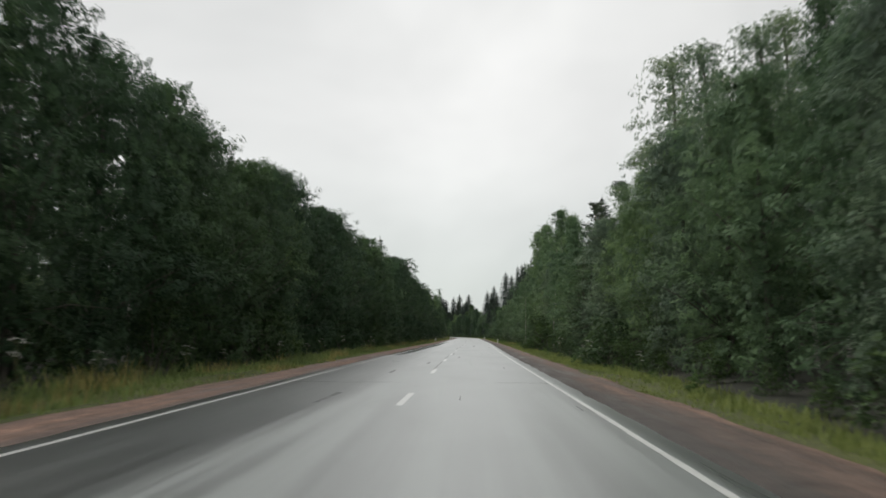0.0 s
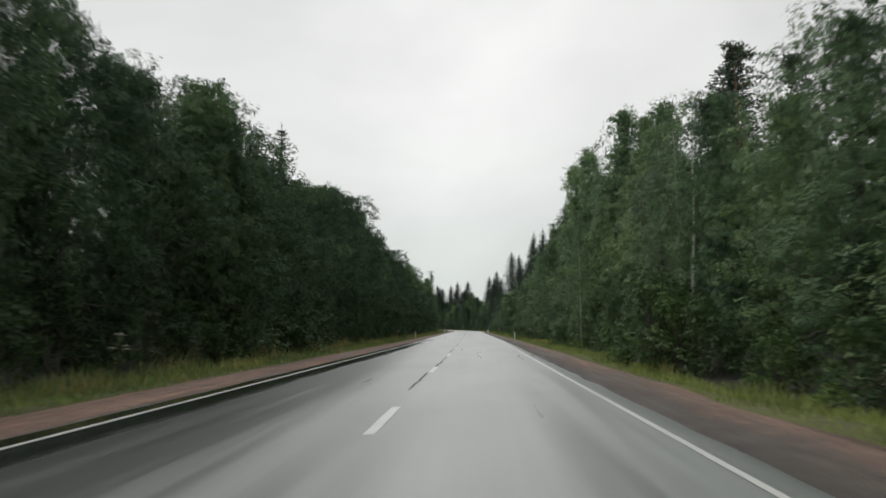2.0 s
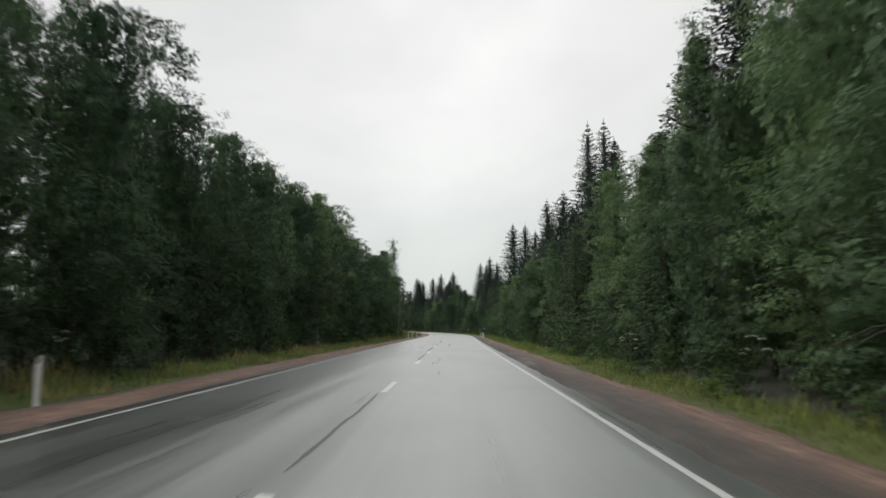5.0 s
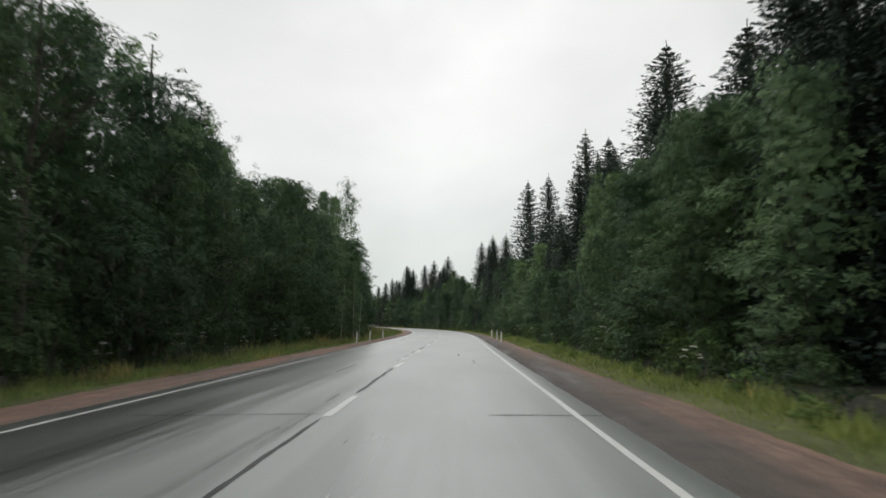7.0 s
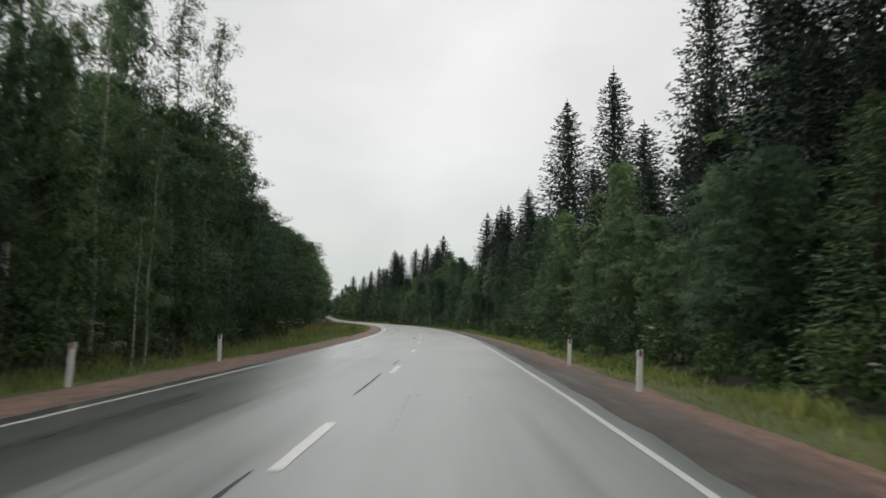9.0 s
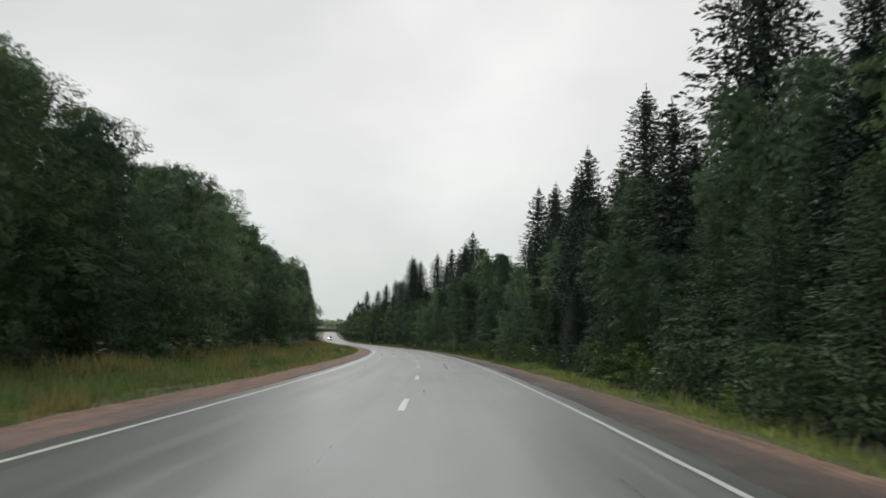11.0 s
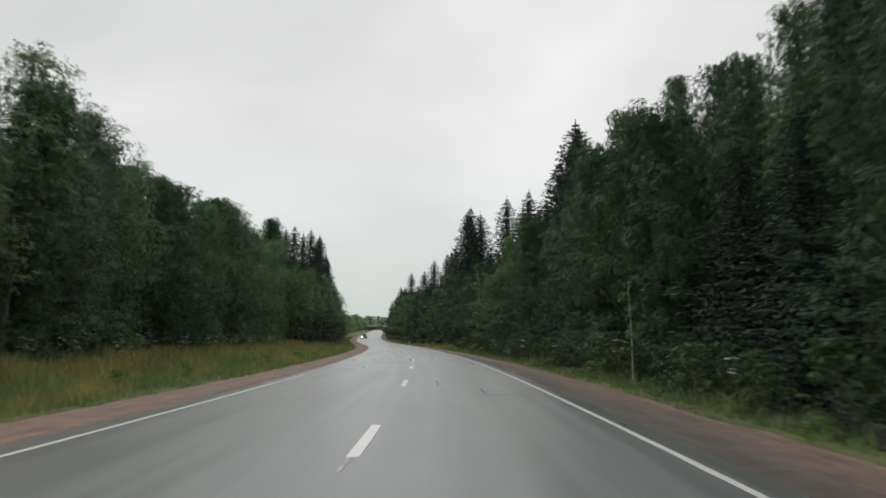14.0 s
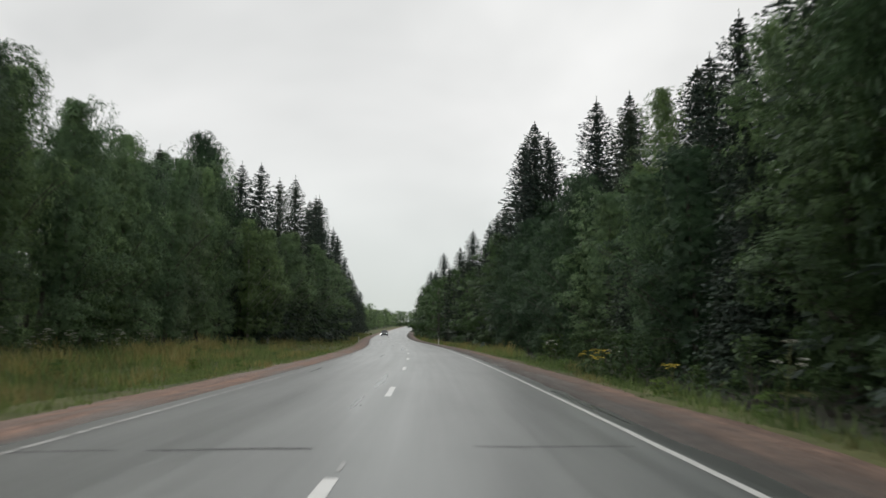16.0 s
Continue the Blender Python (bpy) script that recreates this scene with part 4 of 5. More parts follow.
SPRUCES = [
    spruce("spruce_tree", 31, 22, 5.0, 56, 12, 25, SPRUCE_LABEL, (NEEDLE, BARK_SPRUCE)),
    spruce("spruce_tree", 32, 22, 4.6, 58, 12, 23, SPRUCE_LABEL, (NEEDLE, BARK_SPRUCE), 0.05),
    spruce("spruce_tree", 33, 22, 5.3, 54, 12, 25, SPRUCE_LABEL, (NEEDLE, BARK_SPRUCE), 0.10),
]
NEAR_SPRUCE = spruce("spruce_tree", 34, 22, 4.8, 60, 12, 44, "tall dark spruce with ragged hanging boughs close to the road", (NEEDLE, BARK_SPRUCE), 0.14, spray=0.62)
YOUNG_SPRUCES = [spruce("spruce_tree", 36 + i, 9, 2.1, 38, 11, 30, "young light green spruce with drooping boughs", (NEEDLE_YOUNG, BARK_SPRUCE), spray=0.46) for i in range(2)]
PINES = [pine("pine_tree", 41, 19, "tall pine with an open crown and a bare reddish trunk"), pine("pine_tree", 42, 19, "tall pine with an open crown and a bare reddish trunk")]
# the second of each far pair is paler: haze put into its colour
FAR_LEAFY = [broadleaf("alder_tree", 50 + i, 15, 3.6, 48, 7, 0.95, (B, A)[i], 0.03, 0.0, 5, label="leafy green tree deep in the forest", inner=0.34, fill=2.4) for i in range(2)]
FAR_SPRUCE = [spruce("spruce_tree", 60 + i, 22, 4.4, 24, 7, 8, "spruce deep in the forest, half of them toned pale for haze", ((NEEDLE, NEEDLE_PINE_AND_HAZE)[i], BARK_SPRUCE), spray=1.9) for i in range(2)]
FAR_OUT = [broadleaf("alder_tree", 55 + i, 15, 3.8, 20, 4, 1.9, B, 0.1, 0.0, 4, label="leafy green tree deep in the forest", inner=0.5, fill=1.5) for i in range(2)]
SHRUBS = [shrub("shrub", 70 + i, 46, 15, 0.19, "low leafy bush at the forest's edge") for i in range(3)]
HERBS = [shrub("verge_herb", 75 + i, 26, 12, 0.26, "low bright green leafy herb on the verge", LEAF_HERB, "plant", "verge herbs") for i in range(2)]
PROTOS = HERBS + [WILLOW, NEAR_SPRUCE] + YOUNG_SPRUCES + EDGE_TREES + TALL_TREES + [LONE_BIRCH, BARE_BIRCH, OPEN_TREE] + SPRUCES + PINES + FAR_LEAFY + FAR_SPRUCE + FAR_OUT + SHRUBS
BASE_H = {}
for ob in PROTOS:
    BASE_H[ob] = max(v.co.z for c in ob.children for v in c.data.vertices)
USED = set()


def plant(proto, s, off, height, spin=None, fat=1.0, rng=random, tilt=0.0):
    """Stands a tree at s along the road and off to the right of its middle; its fuller side turns to the road."""
    m = tree_matrix(proto, s, off, height, spin, fat, rng) @ pose(0, 0, 0, 0, tilt, 0)
    if proto not in USED:
        USED.add(proto)
        proto.matrix_basis = m
        return proto
    keep = proto.matrix_basis.copy()
    proto.matrix_basis = Matrix.Identity(4)
    made = copy_thing(proto, m)
    proto.matrix_basis = keep
    return made


# deep in the forest the trees are joined into one mesh
WOODS = {"v": [], "f": [], "m": [], "n": 0}


def arrays_of(me):
    co = np.empty(3 * len(me.vertices), np.float32)
    me.vertices.foreach_get("co", co)
    li = np.empty(len(me.loops), np.int32)
    me.loops.foreach_get("vertex_index", li)
    return co.reshape(-1, 3), li.reshape(-1, 4)


def tree_matrix(proto, s, off, height, spin, fat, rng):
    x, y, z = place(s, off, ground_up(off) - 0.02)
    k = height * 1.015 / BASE_H[proto]
    turn = heading(s) + (180 if off > 0 else 0) + (rng.uniform(-50, 50) if spin is None else spin)
    return pose(x, y, z, 0, rng.uniform(-1.5, 1.5), turn) @ Matrix.Diagonal((k * fat, k * fat, k, 1))


def plant_deep(proto, s, off, height, fat=1.0, rng=random):
    m = np.array(tree_matrix(proto, s, off, height, None, fat, rng))
    for child in proto.children:
        co, fa = arrays_of(child.data)
        WOODS["v"].append((co @ m[:3, :3].T + m[:3, 3]).astype(np.float32))
        WOODS["f"].append(fa + WOODS["n"])
        slot = {LEAF: 0, NEEDLE: 1, LEAF_ASPEN_AND_HAZE: 3, NEEDLE_PINE_AND_HAZE: 4}.get(child.data.materials[0], 2)
        WOODS["m"].append(np.full(len(fa), slot, np.int32))
        WOODS["n"] += len(co)


def quads_object(name, v, f, mats, index=None):
    me = bpy.data.meshes.new(name)
    me.vertices.add(len(v))
    me.vertices.foreach_set("co", np.ascontiguousarray(v, np.float32).ravel())
    me.loops.add(4 * len(f))
    me.loops.foreach_set("vertex_index", np.ascontiguousarray(f, np.int32).ravel())
    me.polygons.add(len(f))
    me.polygons.foreach_set("loop_start", np.arange(0, 4 * len(f), 4, dtype=np.int32))
    for mt in mats:
        me.materials.append(mt)
    if index is not None:
        me.polygons.foreach_set("material_index", index)
    me.update(calc_edges=True)
    return new(name, me)


# trees that stand out, each at its own place: along, off, height above the road
def stand_out():
    r = random.Random(5)
    right = [(104, 19, 20.6), (196, 28.0, 17.0), (167, 16, 20.4), (327, 19.0, 28.9), (307, 18.7, 26.2), (289, 21.3, 28.7), (449, 20.0, 25.7), (514, 16.2, 27.4), (407, 26.6, 28.0),
             (395.6, 20.0, 24.7), (393.5, 21.8, 24.0), (430, 15.1, 20.9), (497, 24.9, 28.0), (493, 19.7, 26.1), (614, 13.8, 22.1), (575, 21.1, 24.5), (570, 16.6, 22.6), (233.4, 16.0, 20.1), (239, 16.5, 18.5), (217.9, 15.0, 15.3), (212, 16.0, 19.5),
             (206, 17.5, 20.5), (265, 15.0, 19.0), (278, 20.5, 22.5), (263.3, 17.0, 18.3), (339, 16.0, 20.1), (330, 15.0, 16.0), (357, 17.0, 20.5), (349, 17.0, 15.0), (246.5, 15.5, 16.0), (254.5, 16.5, 19.0),
             (432, 16.0, 18.1), (437, 16.5, 20.8), (441, 16.0, 19.8), (452, 16.0, 17.0), (458, 17.0, 17.2), (498.5, 13.9, 25.3), (503, 17.5, 25.0), (487, 21.5, 23.0), (520, 19.0, 24.0), (534, 17.0, 22.0), (548, 18.0, 22.5),
             (590, 16.0, 21.0), (604, 11.0, 17.0), (622, 10.5, 18.0), (640, 10.0, 16.0), (318, 20.0, 19.0), (299, 19.0, 18.5), (178, 16.5, 19.4), (153, 18.5, 22.0), (415, 24.0, 19.5), (470, 21.0, 21.0), (371.8, 17.0, 16.7), (363.4, 17.0, 18.9), (366.7, 17.5, 17.0), (356.4, 16.0, 18.0), (351.4, 15.0, 14.5), (345, 16.5, 16.5), (209.7, 14.0, 14.5), (205.5, 13.2, 12.5), (258, 12.5, 10.5)]
    for i, (s, off, h) in enumerate(right):
        plant(SPRUCES[i % 3], s, off, h, r.uniform(0, 360), r.uniform(1.0, 1.28) * min(1.15, 22.0 / h) ** 0.5, rng=r)
    left = [(565, -14.2, 28.2), (597, -14, 26.0), (543, -14.5, 23.5), (531, -15.5, 25.0), (522, -17, 22.8), (514, -18.5, 23.0), (506, -19.5, 21.5), (556, -15.0, 26.5), (612, -14.0, 26.0), (630, -14.0, 22.0), (642, -13.5, 19.0), (652, -13.5, 17.5), (664, -13.5, 16.0), (678, -13.0, 14.5), (336, -15.8, 12.6), (581, -15.5, 26.5), (368, -21.8, 18.4)]
    for i, (s, off, h) in enumerate(left):
        plant(SPRUCES[(i + 1) % 3], s, off, h, r.uniform(0, 360), r.uniform(0.92, 1.12), rng=r)
    plant(PINES[0], 80, 17.5, 17.8, rng=r)
    plant(PINES[1], 97.8, 17.0, 18.7, rng=r)
    plant(PINES[1], 86, 15.9, 13.6, rng=r)
    plant(YOUNG_SPRUCES[1], 94, -11.6, 12.9, fat=1.0, rng=r)
    plant(YOUNG_SPRUCES[0], 99.3, -11.2, 14.6, fat=1.0, rng=r)
    for s, off, h, k in [(269, -10.7, 18.4, 0), (275, -11.2, 17.4, 0), (262, -10.8, 15.2, 0), (281, -11.5, 13.2, 0), (95, 12.0, 11.8, 0), (101, 13.5, 15.0, 0),
                         (240.5, 12.5, 13.2, 0), (170, 14.5, 18.0, 0), (87.6, 10.8, 12.5, 0), (105.2, 8.6, 9.0, 0), (262, -8.9, 8.5, 0)]:
        plant(LONE_BIRCH, s, off, h, fat=1.1, rng=r)
    plant(YOUNG_SPRUCES[0], 190.0, 10.9, 10.2, fat=1.2, rng=r)
    for s, off, h, fat in [(197.0, 13.2, 20.0, 0.72), (200.2, 15.4, 21.0, 0.8)]:
        plant(NEAR_SPRUCE, s, off, h, fat=fat, rng=r)
    for s, off, h, tilt in [(84.0, 10.3, 11.5, 0), (258.4, -7.9, 4.6, 6), (247.0, -8.0, 5.0, 6), (389.0, 7.2, 3.4, 3)]:
        plant(BARE_BIRCH, s, off, h, 0.0, rng=r, tilt=tilt)
    for s, off, h in [(39.6, 8.8, 2.8), (41.6, 8.7, 2.4), (43.4, 8.8, 3.0), (45.2, 9.2, 2.6), (78.6, 9.2, 2.6), (80.6, 8.9, 3.2), (82.4, 8.8, 3.6), (83.6, 8.6, 4.4), (85.2, 8.9, 3.4)]:
        plant(SHRUBS[int(s) % 3], s, off, h, fat=1.1, rng=r)
    plant(EDGE_TREES[0], 85, -11.2, 12.8, fat=1.1, rng=r)
    plant(TALL_TREES[1], 87, -14.2, 13.4, fat=1.2, rng=r)
    for s in range(503, 585, 6):
        plant(EDGE_TREES[(3, 4, 6)[s % 3]], s, -(edge(s, -1) + r.uniform(-0.5, 1.0)), r.uniform(13.0, 16.5), fat=1.15, rng=r)
    plant(OPEN_TREE, 215, -11.4, 13.6, rng=r)
    plant(OPEN_TREE, 217.5, -12.2, 13.2, rng=r)
    for s, off, h in [(395.0, -15.8, 12.9)]:
        plant(WILLOW, s, off, h, fat=1.25, rng=r)
    for s, off, h in [(216.5, 13.2, 11.6), (219.8, 12.4, 11.8), (223.5, 13.0, 12.2)]:
        plant(TALL_TREES[1], s, off, h, fat=1.2, rng=r)
    plant(OPEN_TREE, 206, -11.0, 13.2, rng=r)
    for s, off, h in [(265.5, -11.6, 15.5), (258.0, -11.6, 14.8), (226.9, 11.0, 10.2), (233.2, 11.0, 10.6), (222, 11.5, 10.0), (453.4, 13.0, 13.8), (403, 14.4, 15.2), (426, 14.8, 14.6)]:
        plant(TALL_TREES[2], s, off, h, fat=1.0, rng=r)
    for s, off, h in [(31, 14.0, 14.6), (41, 15.0, 17.8), (47, 17.0, 18.0), (52, 16.0, 21.1), (56, 17.5, 18.0), (59.5, 16.0, 16.4), (69.5, 16.0, 15.6), (64, 17.5, 15.4), (114, 16.0, 18.0), (122, 17.0, 21.2), (127, 16.5, 19.5), (146.5, 15.0, 22.0), (142.0, 15.5, 22.6), (124.5, 15.5, 22.6), (110.5, 16.0, 18.9), (387.5, 13.8, 13.6), (391.0, 14.0, 13.8), (396.0, 14.2, 13.8), (401.5, 15.0, 15.4), (418.5, 15.5, 18.4),
                      (150.6, 15.5, 18.7), (161, 16.0, 19.9), (156, 14.0, 16.0), (24, 15.0, 15.0), (36, 17.0, 17.0), (132, 16.5, 18.5), (139, 16.0, 19.0), (408, 15.2, 14.4), (412.5, 16.4, 15.4), (421, 15.6, 14.8), (430, 13.5, 13.0), (492, -20.0, 20.9), (497, -19.5, 21.0)]:
        plant(WILLOW if 20 < s < 75 else TALL_TREES[0 if s < 300 else 1], s, off, h, rng=r)
    for s, off, h in [(38.3, -12.9, 12.8), (58.0, -13.0, 13.6), (197.0, -12.8, 14.2), (225.5, -12.8, 13.2)]:
        plant(TALL_TREES[1], s, off, h, fat=1.3, rng=r)


stand_out()

LEFT_H = ([-20, 25, 31, 41, 50, 64, 73, 93, 106, 113, 121, 129, 133, 138, 157, 172, 195, 200, 206, 212, 217, 242, 252, 282, 288, 297, 307, 325, 347, 360, 371, 382, 395, 403, 415, 429, 437, 443, 448, 460, 475, 492, 521, 545, 565, 597, 1200],
          [12.5, 12.5, 12.6, 12.9, 13.5, 13.5, 12.8, 12.2, 13.3, 14.2, 15.2, 14.8, 13.4, 12.7, 12.6, 12.6, 14.0, 15.0, 15.0, 12.3, 12.6, 12.8, 12.4, 12.4, 11.2, 10.7, 10.8, 11.8, 12.9, 12.1, 11.3, 11.0, 13.4, 12.6, 12.4, 13.4, 14.6, 16.2, 16.4, 14.9, 15.8, 20, 20, 20.5, 22, 21, 20])
RIGHT_FRONT_H = ([-20, 0, 60, 95, 140, 190, 211, 240, 258, 300, 340, 368, 385, 396, 410, 422, 432, 447, 460, 480, 520, 600, 1200], [12, 11, 10, 10, 11, 9, 8.6, 7.2, 6.4, 6.4, 6.0, 5.8, 8.5, 10.5, 11.5, 11.5, 11, 9.4, 11, 11, 12, 13, 14])
RIGHT_BACK_H = ([-20, 0, 30, 41, 52, 60, 66, 72, 90, 100, 114, 122, 150, 165, 180, 200, 215, 232, 240, 260, 272, 285, 292, 310, 330, 340, 347, 357, 368, 380, 395, 405, 430, 440, 452, 470, 500, 1200],
                [16, 15, 14, 16, 17.5, 15.5, 13.5, 12, 10.8, 13, 16, 18, 17.5, 17.5, 16, 13.5, 11.5, 12.5, 12, 12.5, 15, 15, 13, 13, 14, 15, 12.5, 13.5, 11.2, 11.2, 13, 15, 14.5, 16, 13, 14, 17, 18])


def species(s, side):
    """How common each kind of edge tree is (three alders, two aspens, willow, birch): dark alders on the near left and the far right, lighter ones elsewhere."""
    if side < 0:
        return (5, 4, 5, 1, 1, 0, 1) if s < 320 else (2, 2, 2, 4, 4, 1, 2) if s < 425 else (0, 1, 0, 4, 4, 4, 2)
    return (0, 0, 0, 3, 3, 5, 3) if s < 75 else (1, 1, 1, 4, 4, 1, 4) if s < 200 else (3, 3, 3, 2, 2, 0, 2) if s < 300 else (4, 4, 4, 1, 1, 0, 1) if s < 385 else (4, 4, 4, 1, 1, 0, 0)


def forest():
    r = random.Random(17)
    # the front row on either side
    for side in (-1, 1):
        s = -14.0
        while s < 498:
            h = float(np.interp(s, *(LEFT_H if side < 0 else RIGHT_FRONT_H))) * (r.uniform(0.86, 0.98) if side < 0 else r.uniform(0.86, 1.10))
            off = side * (edge(s, side) + (r.uniform(1.6, 2.8) if side < 0 else r.uniform(2.3, 3.5)))
            proto = r.choices(EDGE_TREES, species(s, side))[0]
            if side > 0 and 182.5 < s < 203:
                # the dark spruces come to the front here
                s += r.uniform(4.2, 5.4)
                continue
            if side > 0 and 60 < s < 320 and r.random() < 0.3:
                proto = r.choice(YOUNG_SPRUCES)
                h = min(h, 9.5)
            elif side > 0 and 320 < s < 455 and r.random() < 0.42:
                proto = r.choice(SPRUCES)
                h = min(h, 8.0)
            plant(proto, s, off, h, fat=min(1.4, (13.0 / h) ** (0.75 if side < 0 else 0.45)) * r.uniform(0.92, 1.08), rng=r)
            s += r.uniform(4.2, 5.4)
    # the second row
    for side in (-1, 1):
        s = -14.0
        while s < 515:
            if side < 0:
                h = float(np.interp(s, *LEFT_H)) * r.uniform(0.86, 1.0)
                proto = r.choices(TALL_TREES + SPRUCES[:2], (1, 5, 2, 1, 1) if s < 330 else (4, 2, 4, 1, 1) if s < 425 else (5, 0, 4, 1, 1))[0]
                off, fat = -(edge(s, side) + r.uniform(4.4, 6.4)), (20.0 / h) ** 0.5 * r.uniform(0.95, 1.1)
            else:
                h = float(np.interp(s, *RIGHT_BACK_H)) * r.uniform(0.78, 1.04)
                proto = r.choices(TALL_TREES + SPRUCES, (6, 1, 4, 0, 0, 0) if s < 95 else (1, 5, 2, 0, 0, 0) if 390 < s < 425 else (4, 1, 4, 1, 1, 1) if s < 200 else (2, 2, 2, 3, 3, 3))[0]
                off, fat = edge(s, side) + r.uniform(6.0, 8.5), (20.0 / h) ** 0.4 * r.uniform(0.95, 1.1)
            plant(proto, s, off, h, fat=fat, rng=r)
            s += r.uniform(4.8, 6.4)
    # deeper rows, which close the gaps
    for side in (-1, 1):
        for depth, gap in ((10.5, 4.8), (16.5, 8.0), (25.0, 7.5)):
            s = -14.0
            while s < 540:
                h = float(np.interp(s, *(LEFT_H if side < 0 else RIGHT_BACK_H))) * r.uniform(0.80, 0.98)
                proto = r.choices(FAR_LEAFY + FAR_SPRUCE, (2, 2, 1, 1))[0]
                plant_deep(proto, s, side * (edge(s, side) + depth + r.uniform(-1.5, 1.5)), h * (0.6 if depth > 20 else 1.0), r.uniform(1.1, 1.45) * (1.7 if depth > 20 else 1.0), r)
                s += gap * r.uniform(0.8, 1.25)
    # the far part, up the hill
    for side in (-1, 1):
        for depth in (1.5, 6.5, 13.0):
            s = 498.0 if depth < 5 else 518.0
            while s < 1000:
                h = float(np.interp(s, *(LEFT_H if side < 0 else RIGHT_BACK_H))) * r.uniform(0.7, 0.98)
                h *= float(np.interp(s, [640, 760], [1.0, 0.62]))
                if depth < 5:
                    h *= 0.6 if side < 0 else 0.8
                # mostly the haze-toned pale ones on the left, the dark ones on the right
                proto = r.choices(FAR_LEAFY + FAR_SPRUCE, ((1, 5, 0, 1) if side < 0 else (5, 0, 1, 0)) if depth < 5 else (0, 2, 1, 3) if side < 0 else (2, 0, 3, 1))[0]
                plant_deep(proto, s, side * (edge(s, side) + depth + r.uniform(-1.0, 1.5)), h, r.uniform(1.1, 1.35), r)
                s += r.uniform(4.8, 6.8) * (1.0 if s < 650 else 1.9)
    # the woods go on away from the road
    for side in (-1, 1):
        for depth in range(38, 140, 18):
            s = -120.0
            while s < 620:
                plant_deep(FAR_OUT[int(r.random() * 2)], s, side * (edge(s, side) + depth + r.uniform(-4, 4)), r.uniform(10, 15), r.uniform(1.2, 1.6), r)
                s += r.uniform(12, 18)
    # across the end of the road, past the crest
    for i in range(150):
        plant_deep(r.choice(FAR_LEAFY), 985 + r.uniform(0, 50), -80 + 160 * i / 149, r.uniform(10, 14), 1.6, r)
    # bushes at the edge
    for side in (-1, 1):
        s = -10.0
        while s < 470:
            plant(r.choice(SHRUBS), s, side * (edge(s, side) + (r.uniform(0.8, 3.6) if side < 0 else r.uniform(-0.1, 2.2))), r.uniform(1.2, 3.2) if side < 0 else r.uniform(0.8, 2.1), fat=r.uniform(0.9, 1.3), rng=r)
            s += r.uniform(2.2, 4.2) * (1.0 if side < 0 else 0.72)
    # herbs on the verges and in the meadow
    s = 20.0
    while s < 460:
        o = edge(s, 1) - r.uniform(0.1, 1.5)
        plant(r.choice(HERBS), s, o, r.uniform(0.35, 0.8), fat=r.uniform(1.0, 1.8), rng=r)
        s += r.uniform(1.5, 6.0) if 90 < s < 290 else r.uniform(4.0, 11.0)
    s = 300.0
    while s < 470:
        plant(r.choice(HERBS), s, -r.uniform(6.6, edge(s, -1)), r.uniform(0.4, 0.85), fat=r.uniform(0.9, 1.6), rng=r)
        s += r.uniform(1.6, 5.0)
    v, f, m = np.concatenate(WOODS["v"]), np.concatenate(WOODS["f"]), np.concatenate(WOODS["m"])
    tagged(quads_object("deep_woods", v, f, (LEAF, NEEDLE, BARK, LEAF_ASPEN_AND_HAZE, NEEDLE_PINE_AND_HAZE), m), "dense mixed woods of spruce and leafy trees behind the edge, some toned pale for distance haze", "woods", kind="stuff")
    for proto in FAR_LEAFY + FAR_SPRUCE + FAR_OUT:
        for child in list(proto.children):
            bpy.data.objects.remove(child)
        bpy.data.objects.remove(proto)


forest()

# ---------------------------------------------------------------- grass and flowers of the verges


